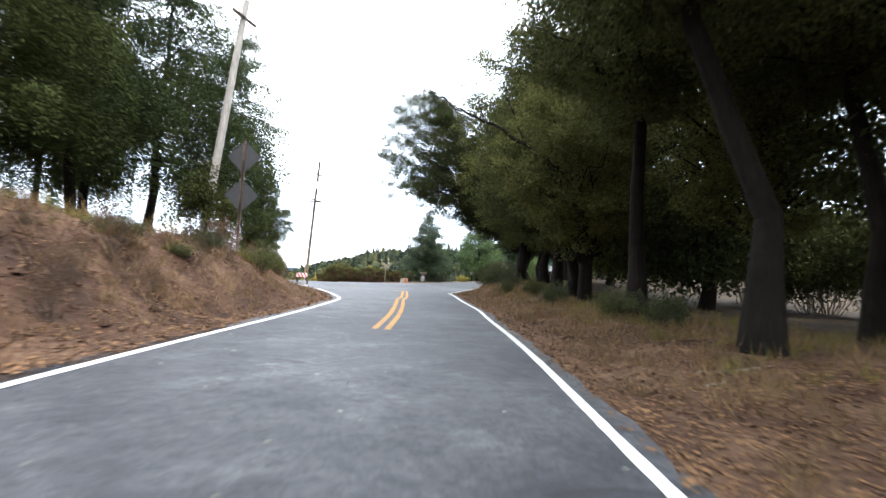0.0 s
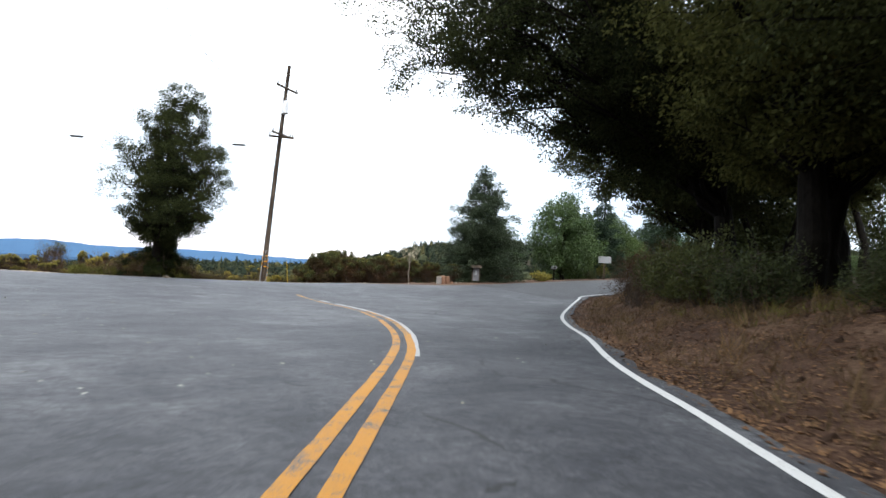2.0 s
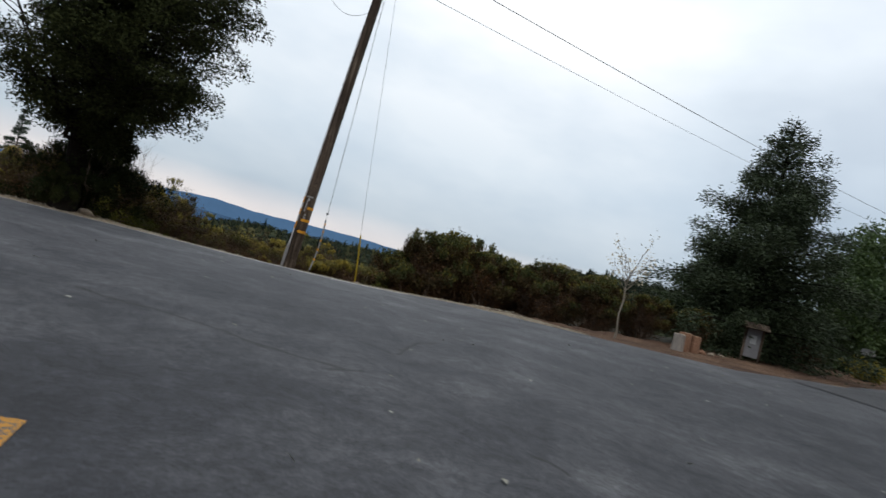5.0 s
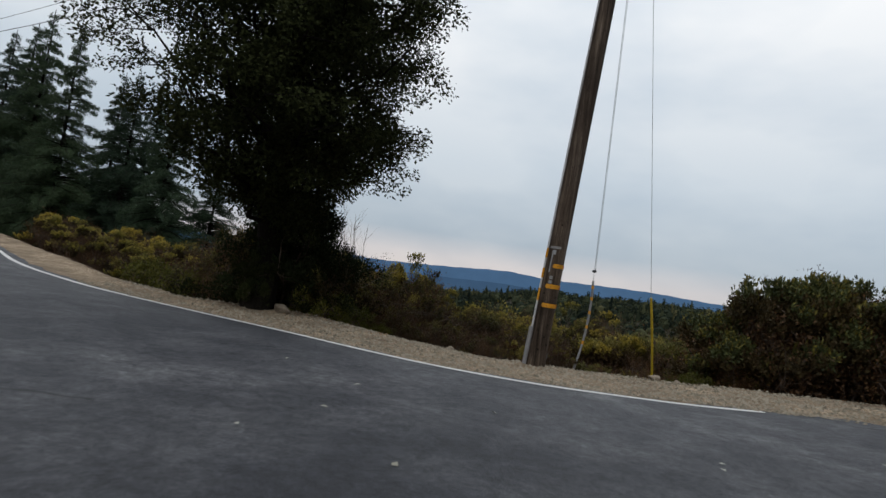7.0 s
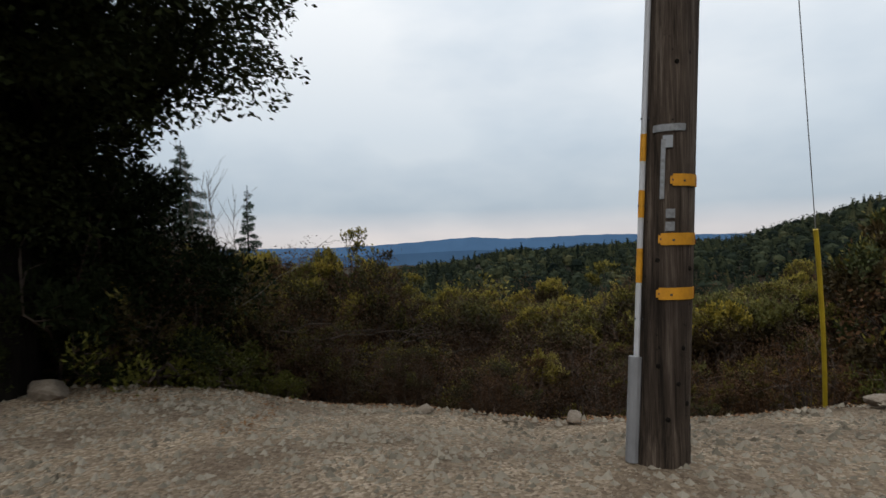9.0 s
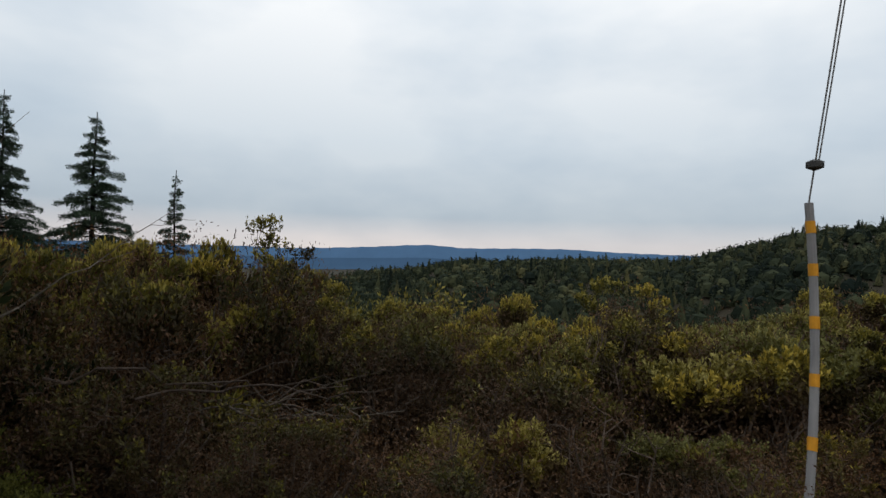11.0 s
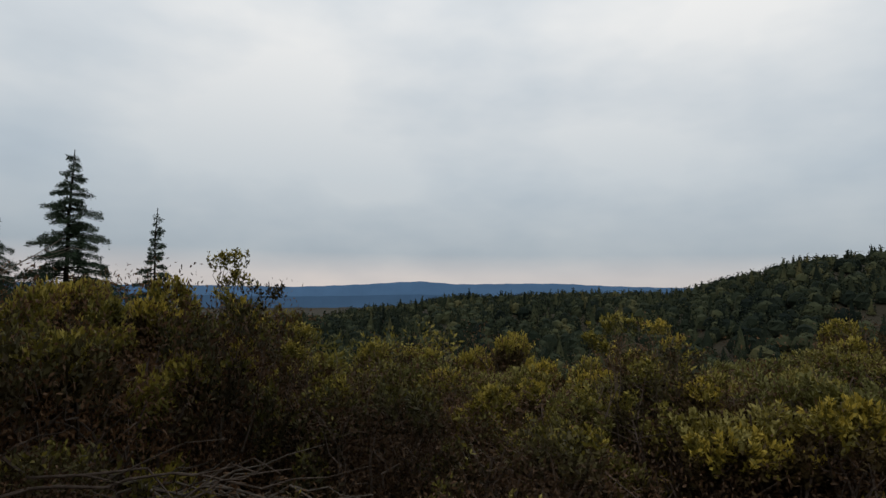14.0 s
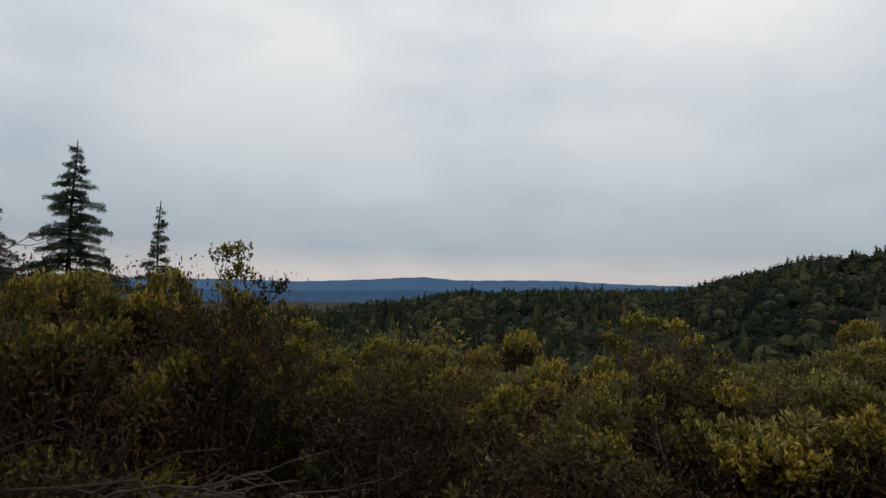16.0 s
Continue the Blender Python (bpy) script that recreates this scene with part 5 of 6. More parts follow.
def rock(x, y, size, label, flat=0.65, rz=0, mat="stone", name="rock", seed=1):
    bm = bmesh.new()
    bmesh.ops.create_icosphere(bm, subdivisions=2, radius=1)
    rr = random.Random(seed)
    k = [Vector((rr.uniform(-1, 1), rr.uniform(-1, 1), rr.uniform(-1, 1))).normalized() for _ in range(12)]
    for v in bm.verts:
        for a in k:
            over = v.co.dot(a) - 0.55
            if over > 0:
                v.co -= a * over * 0.85
        v.co = Vector((v.co.x * size * 1.2, v.co.y * size * 0.85, v.co.z * size * flat))
    me = bpy.data.meshes.new(name)
    bm.to_mesh(me)
    bm.free()
    me.materials.append(M[mat])
    ob = new(name, me)
    ob.location, ob.rotation_euler = (x, y, ground_z(x, y) + size * flat * 0.35), (0.1, -0.12, radians(rz))
    return tagged(ob, label, "rock", "rocks on the shoulder's brink")


rock(-4.85, 2.05, 0.26, "large tan rock lying on the shoulder", 0.6, 130, seed=3)
for i, (x, y, s) in enumerate(((-1.38, 1.88, 0.1), (-0.1, 1.6, 0.1), (2.4, 1.3, 0.11), (-0.69, 1.6, 0.045), (1.0, 1.4, 0.045), (-2.4, 2.3, 0.05), (2.9, 1.5, 0.12), (-3.0, 2.65, 0.04), (-8.2, 4.2, 0.1), (-2.0, 1.2, 0.035), (-1.5, 0.7, 0.03), (0.9, 0.6, 0.035), (-3.4, 0.9, 0.04))):
    rock(x, y, s, "small pale rock on the gravel brink", 0.7, i * 67, seed=10 + i)


def stick(name, pts, r0, mat, label):
    v, f = tubes([[(*p, r0 * (1 - 0.8 * i / (len(pts) - 1))) for i, p in enumerate(pts)]], 7)
    return tagged(new(name, mesh_of(name, v, f, mat)), label, "branch")


def lying(a, b, r0, seed, label, lift=0.02, wob=0.04, k=9):
    r = np.random.default_rng(seed)
    t = np.linspace(0, 1, k)[:, None]
    p = arr(*a) + (arr(*b) - arr(*a)) * t
    p[1:-1] += r.normal(size=(k - 2, 2)) * wob * np.hypot(*(arr(*b) - arr(*a)))
    z = terrain(p[:, 0], p[:, 1])[0] + lift
    return stick("fallen_branch", [(*q, h) for q, h in zip(p, z)], r0, M["pale_bark"], label)


lying((-25.4, -52.4), (-24.2, -53.0), 0.035, 1, "pale fallen branch in the leaf litter")
lying((-26.6, -53.0), (-25.7, -52.9), 0.03, 2, "pale fallen branch in the leaf litter")
lying((-12.5, -42.4), (-10.4, -42.0), 0.04, 3, "grey fallen branch under the trees")
# grey deadfall in front of the brush
rr = np.random.default_rng(9)
for i in range(7):
    a = arr(-3.75 + 0.2 * i, 5.75 - 0.1 * i, -0.34 + 0.02 * i - 0.07 * (i % 3))
    b = a + arr(1.9 + rr.uniform(-0.9, 0.3), -0.55 + rr.uniform(-0.35, 0.35), rr.uniform(-0.2, 0.16))
    q = bent(a, b, 0.026 if i < 3 else 0.014, 0.005, 9, 0.028, rr)
    v, f = tubes([q] + [bent(q[j, :3], q[j, :3] + arr(0.35, -0.05, 0.06) + rr.normal(size=3) * arr(0.2, 0.2, 0.14), 0.009, 0.003, 5, 0.05, rr) for j in (3, 5, 6, 7)], 6)
    tagged(new("dead_branch", mesh_of("dead_branch", v, f, M["deadwood"])), "bare grey dead branch caught in the brush", "branch", "deadfall in the brush")

for i, (a, b) in enumerate((((-3.1, 3.62, 0.30), (-1.35, 3.75, 0.24)), ((-2.5, 3.5, 0.2), (-1.2, 3.95, 0.2)))):
    q = bent(a, b, 0.012 - 0.002 * i, 0.004, 10, 0.025, rr)
    v, f = tubes([q] + [bent(q[j, :3], q[j, :3] + arr(0.4, 0.0, 0.04) + rr.normal(size=3) * arr(0.15, 0.15, 0.08), 0.007, 0.002, 5, 0.05, rr) for j in (3, 5, 7)], 6)
    tagged(new("dead_branch", mesh_of("dead_branch", v, f, M["twig"])), "long bare brown dead branch lying on the brush", "branch", "deadfall in the brush")

# leafless shrub with fine upright twigs, and an arching bare limb
def bare_shrub(x, y, top, spread, label, seed, n=9):
    r = np.random.default_rng(seed)
    z0 = ground_z(x, y)
    paths = []
    for i in range(n):
        a = arr(r.normal() * 0.08, r.normal() * 0.08, -0.2)
        e = arr(r.normal() * spread, r.normal() * spread * 0.6, (top - z0) * r.uniform(0.75, 1.0))
        st = bent(a, e, 0.013, 0.003, 8, 0.007, r)
        paths.append(st)
        for j in range(16):
            q = along(st, r.uniform(0.45, 0.98))
            paths.append(bent(q, q + arr(r.normal() * 0.13, r.normal() * 0.13, r.uniform(0.15, 0.45)), 0.004, 0.0012, 5, 0.02, r))
    ob = thing("bare_shrub", label, "shrub", "", (x, y, z0))
    v, f = tubes(paths, 4)
    part("stem", mesh_of("stem", v, f, M["pale_bark"]), ob)


bare_shrub(-3.75, 3.9, 2.75, 0.28, "leafless grey shrub with fine upright twigs", 201, 5)
bare_shrub(-4.6, 4.6, 2.5, 0.4, "leafless grey shrub beside the oak", 202, 5)
rr = np.random.default_rng(23)
st = bent((-3.6, 3.8, 0.6), (-2.55, 4.2, 1.45), 0.009, 0.002, 9, 0.03, rr)
v, f = tubes([st] + [bent(along(st, k), along(st, k) + arr(0.25, 0.05, rr.uniform(-0.02, 0.14)), 0.004, 0.0012, 5, 0.05, rr) for k in (0.55, 0.7, 0.82, 0.92)], 6)
tagged(new("dead_branch", mesh_of("dead_branch", v, f, M["pale_bark"])), "bare grey limb arching out of the brush", "branch", "deadfall in the brush")
weed = bush("weed_clump", "yellow-green leafy vine tumbling over the brink", 0.5, 0.5, on(-3.6, 3.1), 5200, 0.045, M["weed_leaf"], 210, "weeds on the brink", stems=12, bare=0.0, size=0.24)
for x, y, s in ((-4.4, 2.95, 1.5), (-2.9, 3.0, 0.5), (-7.4, 3.7, 1.5), (-8.6, 4.4, 1.7), (3.4, 2.1, 0.8)):
    put(weed, x, y, x * 77, s)

# ---- made things ----
def box_mesh(name, sx, sy, sz, mat, bevel=0.01, at=(0, 0, 0), taper=1.0):
    bm = bmesh.new()
    bmesh.ops.create_cube(bm, size=1)
    for v in bm.verts:
        k = taper if v.co.z > 0 else 1.0
        v.co = Vector((v.co.x * sx * k + at[0], v.co.y * sy * k + at[1], v.co.z * sz + at[2]))
    if bevel:
        bmesh.ops.bevel(bm, geom=bm.edges[:], offset=bevel, segments=2, affect="EDGES")
    me = bpy.data.meshes.new(name)
    bm.to_mesh(me)
    bm.free()
    me.materials.append(mat)
    return me


def wire(name, a, b, sag, radius, label, group="overhead wires", mat=None):
    pts = [(*(arr(*a) + (arr(*b) - arr(*a)) * t - arr(0, 0, sag * 4 * t * (1 - t))), radius) for t in np.linspace(0, 1, 25)]
    v, f = tubes([pts], 5)
    return tagged(new(name, mesh_of(name, v, f, mat or M["dark_metal"])), label, "wire", group)


LEAN, BOW = 0.052, 0.0004


def pole_axis(z):
    return arr(LEAN * z + BOW * z * max(z, 0), 0, z)


def pole_r(z):
    return 0.158 - 0.0042 * z


def wrap(name, z0, z1, a0, a1, mat, parent, label="", out=0.004, thick=0.004):
    """A thin plate bent round the pole between two heights and two angles (0 faces the road, 90 along the shoulder)."""
    vs, fs, k = [], [], 9
    for rad in (out, out + thick):
        for z in (z0, z1):
            for i in range(k):
                a = radians(a0 + (a1 - a0) * i / (k - 1))
                c, R = pole_axis(z), pole_r(z) + rad
                vs.append((c[0] + R * math.sin(a), c[1] - R * math.cos(a), z))
    q = 2 * k
    for i in range(k - 1):
        fs += [(i, i + 1, k + i + 1, k + i), (q + i + 1, q + i, q + k + i, q + k + i + 1), (i, q + i, q + i + 1, i + 1), (k + i, k + i + 1, q + k + i + 1, q + k + i)]
    fs += [(0, k, q + k, q), (k - 1, q + k - 1, q + 2 * k - 1, 2 * k - 1)]
    return part(name, mesh_of(name, vs, fs, mat), parent, label)


def utility_pole():
    ob = thing("utility_pole", "weathered leaning wooden utility pole with orange reflector plates", "utility pole")
    r = np.random.default_rng(3)
    vs, fs, n, rows = [], [], 40, []
    hs = list(np.linspace(-0.4, 3.2, 26)) + list(np.linspace(3.6, 13.4, 14))
    for z in hs:
        c, R = pole_axis(z), pole_r(max(z, 0)) * (1.05 if z < 0.15 else 1.0)
        for j in range(n):
            a = j * 2 * math.pi / n
            k = R * (1 + 0.012 * math.sin(a * 7 + z * 0.4) + 0.01 * math.sin(a * 17 + 1.0) - (0.05 if j in (9, 27) else 0) - (0.03 if j in (16, 34) and z < 2.6 else 0))
            vs.append((c[0] + k * math.sin(a), c[1] - k * math.cos(a), z))
    for i in range(len(hs) - 1):
        for j in range(n):
            fs.append((i * n + j, i * n + (j + 1) % n, (i + 1) * n + (j + 1) % n, (i + 1) * n + j))
    fs.append(tuple((len(hs) - 1) * n + j for j in range(n)))
    part("shaft", mesh_of("shaft", vs, fs, M["pole"]), ob)
    for z, a0 in ((1.575, -12), (1.24, -32), (0.93, -33)):
        p = wrap("reflector_plate", z - 0.034, z + 0.034, a0, 72, M["orange"], ob, "orange reflector plate nailed round the pole")
        wrap("plate_end", z - 0.022, z + 0.022, a0 - 5, a0, M["orange"], p, out=0.004, thick=0.004)
        wrap("nail", z - 0.005, z + 0.005, a0 - 1.5, a0 + 1.5, M["dark_metal"], p, out=0.0085, thick=0.003)
        wrap("nail", z - 0.012, z + 0.0, a0 + 22, a0 + 27, M["dark_metal"], p, out=0.0082, thick=0.001)
        wrap("rust_streak", z - 0.033, z + 0.02, 58, 71, M["rusty"], p, "rusty red end of the plate", out=0.0083, thick=0.001)
    wrap("name_strip", 1.855, 1.895, -56, 12, M["steel"], ob, "bent metal strip with stamped marks")
    wrap("tag", 1.76, 1.83, -34, -14, M["signback"], ob, "small grey metal tag")
    s = wrap("number_strip", 1.47, 1.81, -37, -28, M["steel"], ob, "upright metal strip with stamped marks")
    for i in range(7):
        wrap("mark", 1.50 + i * 0.04, 1.518 + i * 0.04, -34.5, -30.5, M["signback"], s, out=0.0085, thick=0.002)
    for z in (1.385, 1.312):
        wrap("tag", z - 0.026, z + 0.026, -24, -6, M["steel"], ob, "small square metal tag")
    for z, a in ((1.12, -38), (1.07, 38), (0.52, -30), (0.42, 12), (0.62, 22), (0.30, 40), (2.25, -10), (0.22, -8)):
        c, R = pole_axis(z), pole_r(z)
        k = radians(a)
        q = arr(c[0] + R * math.sin(k), -R * math.cos(k), z)
        n = arr(math.sin(k), -math.cos(k), 0)
        v, f = tubes([[(*(q - n * 0.01), 0.016), (*(q + n * 0.004), 0.013), (*(q + n * 0.008), 0.005)]], 9)
        part("knot", mesh_of("knot", v, f, M["bark"]), ob, "dark knot in the wood")
    wrap("ground_band", 0.0, 0.16, 62, 100, M["dark_metal"], ob, "black patch at the foot of the pole")
    # conduit with reflective bands on the side of the pole
    ang = radians(-80)

    def side(z, out):
        c = pole_axis(z)
        return arr(c[0] + (pole_r(z) + out) * math.sin(ang), c[1] - (pole_r(z) + out) * math.cos(ang), z)

    edges = [0.5, 0.99, 1.19, 1.37, 1.53, 1.70, 1.86, 2.1, 3.0, 6.5]
    cond = None
    for i, (z0, z1) in enumerate(zip(edges, edges[1:])):
        mat = M["orange"] if i in (1, 3, 5) else M["conduit"]
        v, f = tubes([[(*side(z, 0.012), 0.017 if i not in (1, 3, 5) else 0.0185) for z in np.linspace(z0, z1, 4)]], 10)
        part("conduit_length", mesh_of("conduit_length", v, f, mat), ob, "orange band on the conduit" if i in (1, 3, 5) else "white plastic conduit")
    v, f = tubes([[(*side(z, 0.018), 0.04) for z in np.linspace(-0.05, 0.56, 5)]], 12)
    part("conduit_guard", mesh_of("conduit_guard", v, f, M["grey_pvc"]), ob, "grey guard round the conduit's foot")
    for z in (0.36, 0.78, 1.44, 1.95):
        v, f = tubes([[(*(side(z, 0.0) + arr(0.03 * math.sin(ang + 1.57 * s) * 1.0, -0.03 * math.cos(ang + 1.57 * s), 0)), 0.006) for s in (-1, 1)], [(*side(z, 0.034), 0.006), (*side(z, 0.026), 0.006)]], 6)
        part("clip", mesh_of("clip", v, f, M["dark_metal"]), ob)
    # crossarms, transformer, insulators
    for z, ln, yaw in ((9.0, 1.7, 25), (8.86, 1.5, -25), (11.9, 1.9, 25)):
        c = pole_axis(z)
        arm = part("crossarm", box_mesh("crossarm", ln, 0.09, 0.12, M["plank"], 0.008), ob)
        arm.location, arm.rotation_euler = (c[0], -pole_r(z) - 0.05, z), (0, 0, radians(yaw))
        for k in (-0.45, 0.45):
            ins = [(ln * k, 0, 0.06, 0.03), (ln * k, 0, 0.12, 0.05), (ln * k, 0, 0.17, 0.035), (ln * k, 0, 0.21, 0.045), (ln * k, 0, 0.26, 0.02)]
            v, f = tubes([ins], 10)
            part("insulator", mesh_of("insulator", v, f, M["grey_pvc"]), arm)
    c = pole_axis(10.7)
    v, f = tubes([[(c[0] - 0.05, -0.32, 10.25, 0.10), (c[0] - 0.05, -0.32, 10.3, 0.19), (c[0] - 0.03, -0.32, 11.0, 0.19), (c[0] - 0.03, -0.32, 11.06, 0.15)]], 16)
    can = part("transformer", mesh_of("transformer", v, f, M["signwhite"]), ob, "pale grey transformer can")
    v, f = tubes([[(c[0], -0.32, 11.05, 0.03), (c[0], -0.32, 11.3, 0.045), (c[0], -0.32, 11.35, 0.02)]], 10)
    part("bushing", mesh_of("bushing", v, f, M["grey_pvc"]), can)
    return ob


utility_pole()


def small_pole(x, y, h, lean, label, r0=0.13):
    ob = thing("utility_pole", label, "utility pole", at=on(x, y))
    v, f = tubes([[(lean[0] * t, lean[1] * t, -0.4 + (h + 0.4) * t, r0 * (1 - 0.35 * t)) for t in np.linspace(0, 1, 7)]], 14)
    part("shaft", mesh_of("shaft", v, f, M["pole_grey"]), ob)
    arm = part("crossarm", box_mesh("crossarm", 1.6, 0.09, 0.11, M["plank"], 0.008), ob)
    arm.location, arm.rotation_euler = (lean[0] * 0.93, lean[1] * 0.93 - 0.12, h * 0.93), (0, 0, radians(30))
    return ob


small_pole(-24.8, -32.8, 11.5, (1.25, 0.0), "grey weathered utility pole leaning on the cut bank", 0.19)
small_pole(55.4, -2.4, 8.6 - ground_z(55.4, -2.4), (0.0, 0.0), "slender utility pole beside the far road", 0.11)
wire("wire", (0.5, -0.1, 9.1), (64, 7.6, 14.2), 0.6, 0.012, "thick black overhead cable")
wire("wire", (0.55, 0.0, 8.3), (64, 7.6, 13.4), 0.6, 0.007, "thin black overhead cable")
wire("wire", (0.2, -0.2, 9.1), (-23.7, -32.9, 10.9), 0.7, 0.009, "overhead cable to the pole on the bank")
wire("wire", (0.5, 0.0, 8.3), (-62, 34, 9.5), 1.3, 0.012, "overhead cable along the main road")
wire("wire", (0.2, -0.1, 9.1), (-62, 35, 10.2), 1.5, 0.008, "overhead cable along the main road")
v, f = tubes([[(-1.25, 0.94, 8.19, 0.02), (-1.3, 0.98, 8.18, 0.065), (-1.85, 1.3, 8.17, 0.065), (-1.9, 1.33, 8.17, 0.02)]], 10)
tagged(new("cable_splice", mesh_of("cable_splice", v, f, M["dark_metal"])), "black splice case hanging on the overhead cable", "splice case")
k = 0.158
c = (0.5 - 62.5 * k, 34 * k, 8.3 + 1.2 * k - 5.2 * k * (1 - k))
v, f = tubes([[(c[0] + a * 0.88, c[1] - a * 0.48, c[2] + a * 0.01, w) for a, w in ((-0.34, 0.02), (-0.3, 0.065), (0.3, 0.065), (0.34, 0.02))]], 10)
tagged(new("cable_splice", mesh_of("cable_splice", v, f, M["dark_metal"])), "black splice case on the cable along the main road", "splice case")
wire("wire", (0.45, -0.05, 7.3), (-1.2, 0.9, 8.2), 0.75, 0.006, "slack loop of cable beside the pole")


def guy(base, top, high, label, banded):
    """A guy wire with a plastic guard over its foot."""
    ob = thing("guy_wire", label, "guy wire", "guy wires of the pole")
    a, b = arr(*base), arr(*top)
    bend = arr(0.10, 0.05, 0.0) if banded else arr(0.02, 0.0, 0)
    pts = [a + (b - a) * t + bend * 4 * t * (1 - t) for t in np.linspace(0, 1, 13)]
    v, f = tubes([[(*p, 0.023) for p in pts]], 10)
    guard = part("guard", mesh_of("guard", v, f, M["grey_pvc"] if banded else M["yellowplastic"]), ob, "grey plastic guard with yellow bands" if banded else "yellow plastic guard")
    if banded:
        for k in (4.4, 6.3, 8.1, 9.8, 11.2):
            p, q = (a + (b - a) * (k + d) / 12 + bend * 4 * (k + d) / 12 * (1 - (k + d) / 12) for d in (-0.2, 0.2))
            v, f = tubes([[(*p, 0.0255), (*q, 0.0255)]], 10)
            part("band", mesh_of("band", v, f, M["orange"]), guard)
    up = arr(*high)
    v, f = tubes([[(*(b + (up - b) * t), 0.0045) for t in (-0.02, 0.5, 1)]], 6)
    part("wire", mesh_of("wire", v, f, M["steel"]), ob)
    if banded:
        c = b + (up - b) * 0.025
        v, f = tubes([[(*(c + arr(0, 0, z)), w) for z, w in ((-0.03, 0.012), (-0.015, 0.045), (0.015, 0.045), (0.03, 0.012))]], 10)
        part("clamp", mesh_of("clamp", v, f, M["dark_metal"]), ob)
        v, f = tubes([[(*(b + (up - b) * t + arr(0.02, 0, 0)), 0.004) for t in (0.025, 0.5, 1)]], 6)
        part("wire", mesh_of("wire", v, f, M["steel"]), ob)
    return ob


guy((1.08, 2.3, -0.5), (1.35, 2.62, 1.52), (0.6, 0.1, 9.6), "steel guy wire with a bent grey guard and yellow bands", True)
guy((2.8, 2.54, -0.5), (2.37, 2.0, 1.34), (0.62, 0.1, 10.2), "steel guy wire with a yellow plastic guard", False)


def sign(x, y, w, h, z, yaw, label, back=True, post="plank", tilt=0):
    ob = thing("road_sign", label, "road sign", at=on(x, y), rz=radians(yaw))
    p = part("post", box_mesh("post", 0.09, 0.09, z + h / 2 + 0.3, M[post], 0.006, (0, 0.07, (z + h / 2) / 2 - 0.1)), ob)
    pl = part("panel", box_mesh("panel", w, 0.012, h, M["signback"] if back else M["signwhite"], 0.004), ob)
    pl.location, pl.rotation_euler = (0, 0, z), (0, radians(tilt), 0)
    return ob


sign(30.85, -2.5, 1.15, 0.6, 3.31 - ground_z(30.85, -2.5), -38, "grey back of a wide road sign on a post")
sign(44.7, -0.9, 0.85, 0.85, 4.14 - ground_z(44.7, -0.9), -38, "grey back of a square road sign on a post")


def diamond_sign(x, y, label):
    """Two diamond plates above one another, seen from behind, on a wooden post."""
    ob = thing("road_sign", label, "road sign", at=on(x, y), rz=radians(-42))
    g = ob.location.z
    part("post", box_mesh("post", 0.09, 0.09, 5.0 - g + 0.3, M["plank"], 0.006, (0, -0.06, (4.7 - g) / 2)), ob)
    for z in (4.4, 3.0):
        pl = part("panel", box_mesh("panel", 0.86, 0.012, 0.86, M["signdark"], 0.004), ob)
        pl.location, pl.rotation_euler = (0, 0, z - g), (0, radians(45), 0)
        for k in (-0.2, 0.2):
            v, f = tubes([[(k, -0.02, -k, 0.014), (k, 0.01, -k, 0.014)]], 8)
            part("bolt", mesh_of("bolt", v, f, M["steel"]), pl)
    return ob


diamond_sign(-24.5, -35.75, "dark grey backs of two diamond road signs on a post")


def marker():
    ob = thing("marker_post", "white roadside marker panel on a short post", "marker post", at=on(9.6, -18.6), rz=radians(-55))
    part("post", box_mesh("post", 0.05, 0.04, 1.25, M["dark_metal"], 0.004, (0, 0.03, 0.45)), ob)
    pl = part("panel", box_mesh("panel", 0.2, 0.012, 0.72, M["signwhite"], 0.004, (0, 0, 0.95)), ob)
    for z in (0.82, 1.08):
        part("mark", box_mesh("mark", 0.11, 0.006, 0.12, M["signback"], 0.0, (0, -0.008, z)), pl)


marker()


def barricade():
    """A small road barrier: leaning side legs, a striped board on top and a plain white rail near the ground."""
    ob = thing("barricade", "weathered barricade with red and white striped board", "barricade", at=on(-18.6, -30.4), rz=radians(-38))
    ob.scale = (0.8, 0.9, 0.98)
    for x in (-0.3, 0.3):
        for y, tilt in ((-0.02, 12), (0.1, -16)):
            leg = part("leg", box_mesh("leg", 0.07, 0.035, 0.86, M["plank"], 0.006, (x, y, 0.37)), ob, "dark weathered wooden leg")
            leg.rotation_euler = (radians(tilt), 0, 0)
    bd = part("board", box_mesh("board", 0.64, 0.022, 0.21, M["signwhite"], 0.004, (0, -0.2, 0.66)), ob, "white board with red slanted stripes")
    for k in range(3):
        x = -0.2 + k * 0.2
        vs = [(x + 0.02, -0.214, 0.558), (x + 0.12, -0.214, 0.558), (x - 0.02, -0.214, 0.762), (x - 0.12, -0.214, 0.762)]
        vs += [(p, q + 0.003, z) for p, q, z in vs]
        part("stripe", mesh_of("stripe", vs, [(0, 1, 2, 3), (7, 6, 5, 4), (0, 4, 5, 1), (1, 5, 6, 2), (2, 6, 7, 3), (3, 7, 4, 0)], M["red"]), bd)
    part("rail", box_mesh("rail", 0.72, 0.03, 0.11, M["signwhite"], 0.004, (0, -0.1, 0.14)), ob, "plain white lower rail")


barricade()


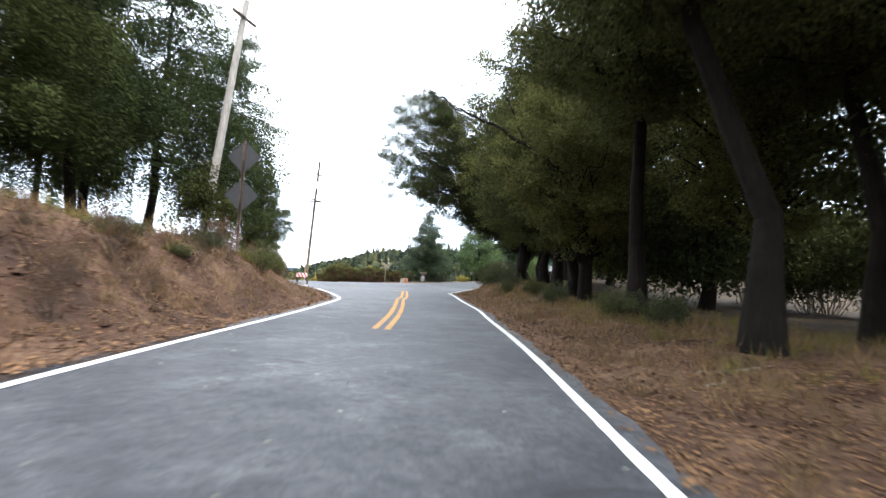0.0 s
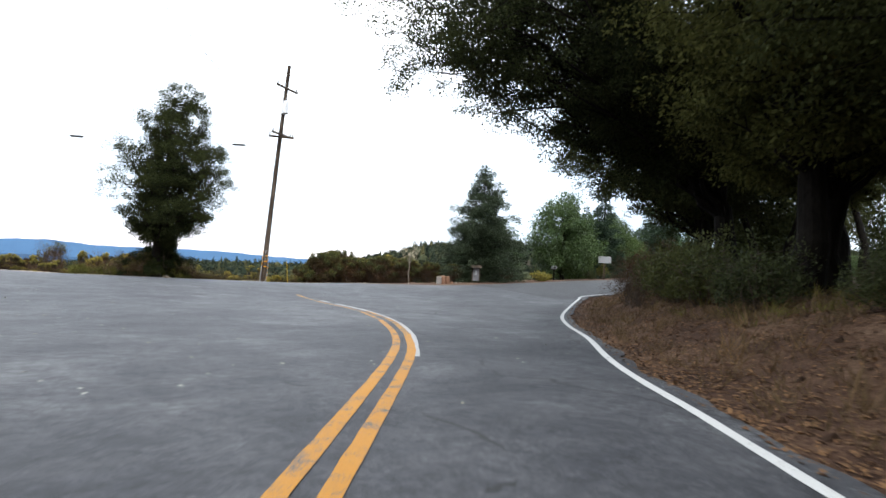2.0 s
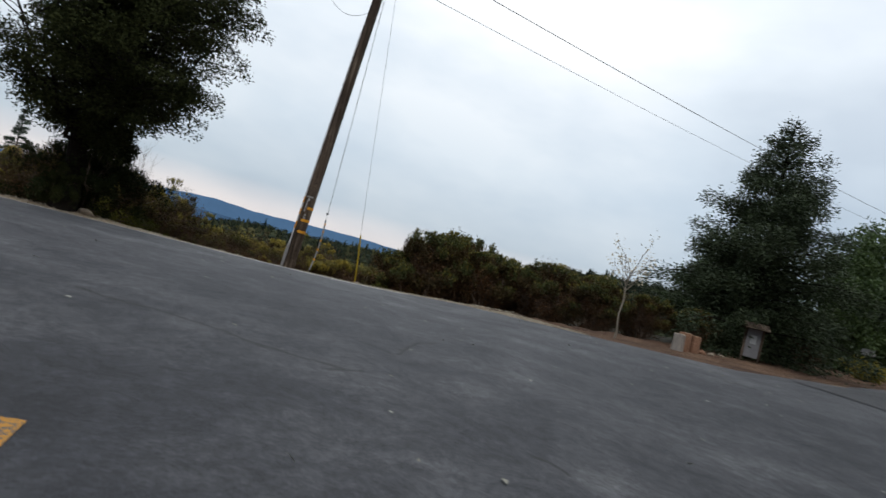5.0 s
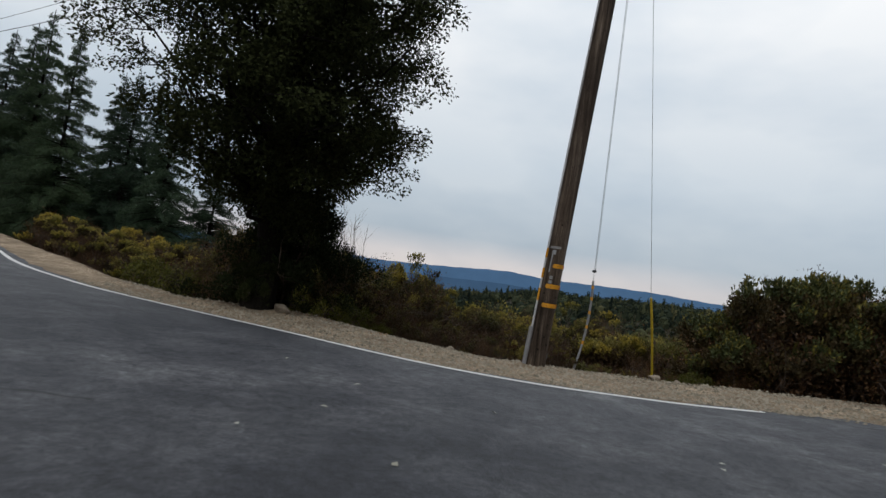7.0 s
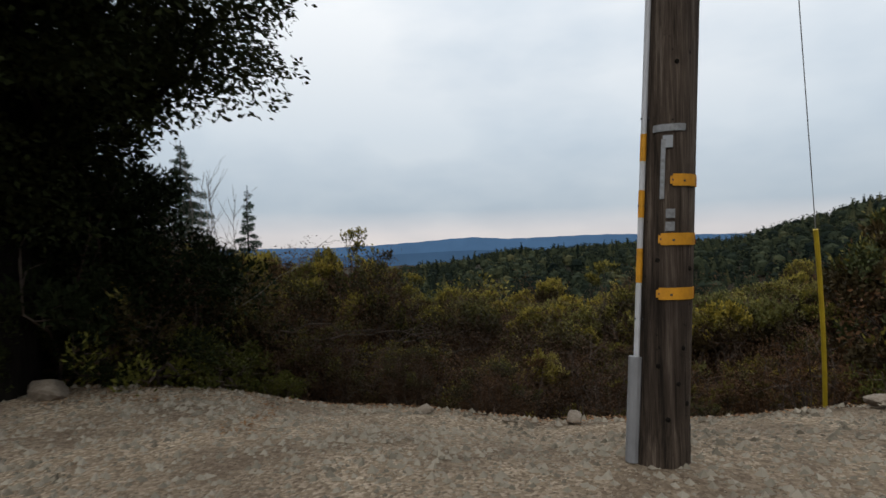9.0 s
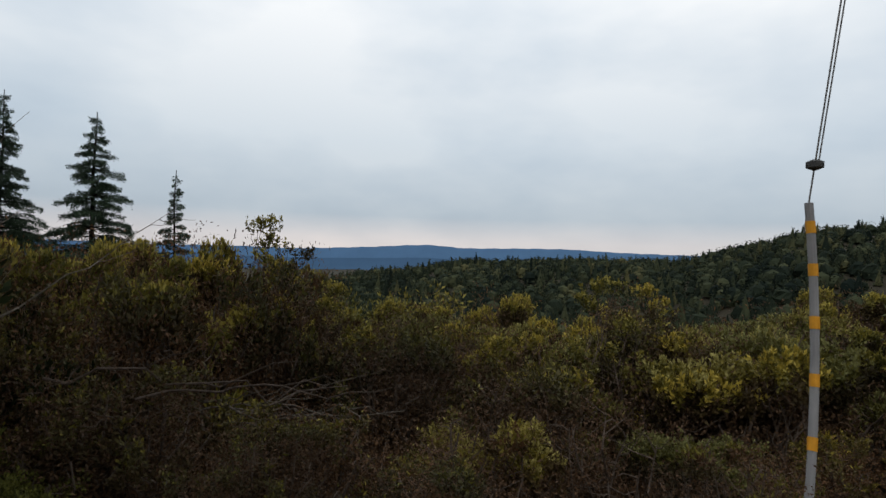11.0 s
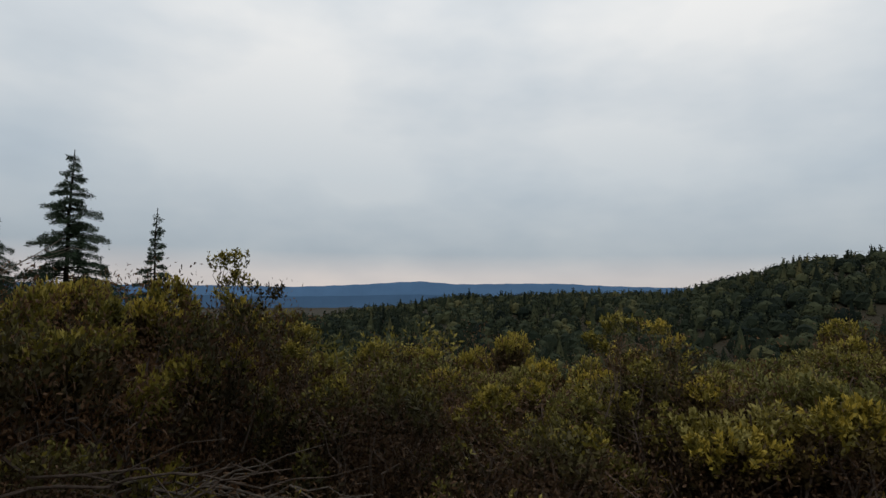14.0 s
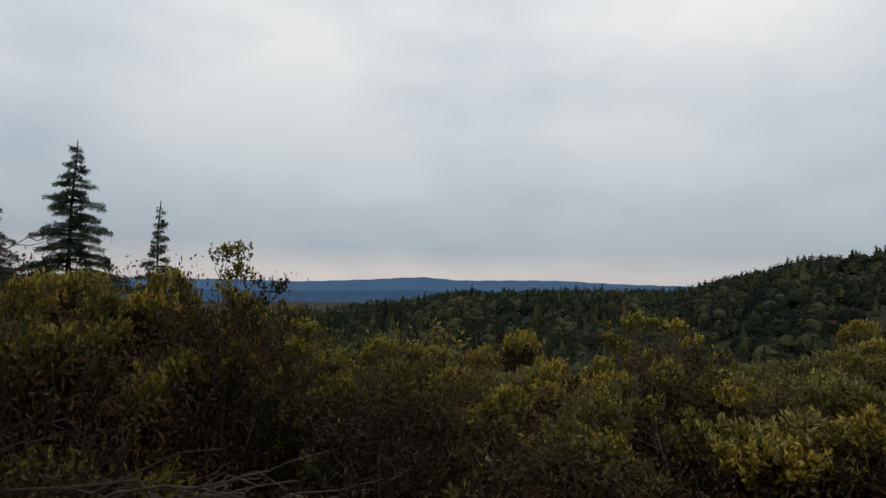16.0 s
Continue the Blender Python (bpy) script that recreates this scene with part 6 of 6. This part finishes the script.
def kiosk():
    """A little roofed notice stand."""
    ob = thing("notice_kiosk", "small weathered wooden notice kiosk with shingled roof", "kiosk", at=on(14.3, -3.3), rz=radians(-42))
    ob.scale = (0.7, 0.7, 0.84)
    for x in (-0.36, 0.36):
        part("post", box_mesh("post", 0.1, 0.1, 1.45, M["plank"], 0.008, (x, 0, 0.62)), ob)
    part("panel", box_mesh("panel", 0.64, 0.05, 1.1, M["kiosk_grey"], 0.006, (0, 0, 0.72)), ob, "grey faded notice panel")
    part("sheet", box_mesh("sheet", 0.26, 0.006, 0.34, M["signback"], 0.0, (0.0, -0.032, 0.86)), ob, "faded paper notice")
    for s in (-1, 1):
        for j in range(4):
            sh = part("shingle", box_mesh("shingle", 1.06, 0.16, 0.02, M["plank"], 0.003), ob)
            sh.location, sh.rotation_euler = (0, s * (0.06 + j * 0.1), 1.47 - j * 0.055), (radians(-26 * s), 0, 0)
    return ob


kiosk()


def log_round(x, y, rad, h, mat, label, seed):
    r = random.Random(seed)
    n = 18
    vs, fs = [], []
    for z, k in ((-0.08, 1.1), (0.1, 1.03), (h * 0.6, 0.97), (h - 0.03, 0.96), (h, 0.9)):
        for j in range(n):
            a = j * 2 * math.pi / n
            q = rad * k * (1 + 0.06 * math.sin(a * 3 + seed) + 0.04 * math.sin(a * 7 + z))
            vs.append((math.cos(a) * q, math.sin(a) * q, z + (r.uniform(-0.015, 0.015) if z == h else 0)))
    for i in range(4):
        for j in range(n):
            fs.append((i * n + j, i * n + (j + 1) % n, (i + 1) * n + (j + 1) % n, (i + 1) * n + j))
    ob = thing("log_round", label, "log", "upright cut logs", on(x, y))
    part("bark", mesh_of("bark", vs, fs, mat), ob)
    top = [vs[4 * n + j] for j in range(n)] + [(0, 0, h + 0.01)]
    part("cut_face", mesh_of("cut_face", top, [(j, (j + 1) % n, n) for j in range(n)], M["cutwood"]), ob)


log_round(10.95, -3.3, 0.17, 0.5, M["pale_log"], "pale grey upright cut log", 1)
log_round(11.36, -3.15, 0.19, 0.55, M["redstone"], "reddish upright cut log", 2)
log_round(11.74, -3.2, 0.17, 0.5, M["redstone"], "short reddish upright cut log", 3)
rock(12.15, -3.2, 0.2, "tan rock beside the upright logs", 0.55, 30, "redstone", seed=31)
rock(12.5, -3.3, 0.13, "small tan rock beside the upright logs", 0.6, 80, seed=32)
rock(12.8, -3.4, 0.11, "small tan rock beside the upright logs", 0.6, 130, seed=33)


def sapling():
    r = np.random.default_rng(14)
    ob = thing("sapling", "thin pale bare sapling with sparse leaves", "sapling", at=on(8.3, -3.4))
    st = bent((0, 0, -0.2), (0.1, 0.05, 1.9), 0.03, 0.018, 6, 0.01, r)
    paths, tips = [st], []
    for i in range(16):
        a = along(st, 0.72 + 0.28 * i / 16)
        e = a + arr(math.cos(i * 2.4) * 0.62, math.sin(i * 2.4) * 0.62, r.uniform(0.5, 1.15)) * r.uniform(0.5, 1.0)
        q = bent(a, e, 0.011, 0.004, 5, 0.05, r)
        paths.append(q)
        tips += [q[3, :3] + r.normal(size=3) * 0.12 for _ in range(10)] + [e + r.normal(size=3) * 0.1 for _ in range(10)]
    v, f = tubes(paths, 6)
    part("trunk", mesh_of("trunk", v, f, M["pale_bark"]), ob)
    part("crown", leaves("crown", tips, 0.07, 0.04, M["paleleaf"], 0.1, 15), ob)


sapling()


def mailbox():
    ob = thing("mailbox", "grey mailbox on a dark wooden post", "mailbox", at=on(25.4, -1.2), rz=radians(-40))
    part("post", box_mesh("post", 0.12, 0.12, 1.1, M["bark"], 0.008, (0, 0.05, 0.45)), ob)
    part("box", box_mesh("box", 0.42, 0.5, 0.3, M["signback"], 0.05, (0, 0, 1.12)), ob)
    part("flap", box_mesh("flap", 0.2, 0.012, 0.14, M["dark_metal"], 0.004, (0.02, -0.255, 1.1)), ob)


mailbox()
put(shrub, 29.8, -1.8, 10, 0.5)
ob = bush("yellow_shrub", "yellowing shrub beside the road sign", 1.5, 0.6, on(31.4, -1.9), 2500, 0.12, M["yellow_leaf"], 72, stems=10)
ob = bush("weed_clump", "pale green roadside weeds", 0.6, 0.8, on(21.3, -3.4), 2500, 0.1, M["yellow_leaf"], 73, stems=10, bare=0.0)
for x, y in ((35.5, -2.4), (38.2, -2.1), (41.1, -1.8), (48.0, -1.4)):
    ob = thing("fence_post", "short pale roadside post", "post", "roadside posts", on(x, y))
    part("post", box_mesh("post", 0.11, 0.11, 1.2, M["plank"], 0.01, (0, 0, 0.5)), ob)

# ---- far ridge ----
vs, fs = [], []
for i in range(440):
    a = radians(-80 + i * 0.375)
    g = math.degrees(a)
    h = float(np.interp(g, (-80, -30, -8.4, 0, 3.5, 5.2, 8.5, 19, 28.8, 40, 80), (70, 55, 66, 97, 120, 127, 112, 122, 98, 80, 60))) + 3 * math.sin(g * 0.43 + 1) + 1.6 * math.sin(g * 2.9) + 0.8 * math.sin(g * 7.1)
    for z, rr in ((-400, 4300), (h * 0.5 - 40, 4450), (h, 4600)):
        vs.append((rr * math.sin(a), rr * math.cos(a), z))
    if i:
        k = i * 3
        fs += [(k - 3, k, k + 1, k - 2), (k - 2, k + 1, k + 2, k - 1)]
tagged(new("backdrop_ridge", mesh_of("backdrop_ridge", vs, fs, M["ridge"])), "forested ridge on the horizon tinted blue with haze", "hills", kind="structure")
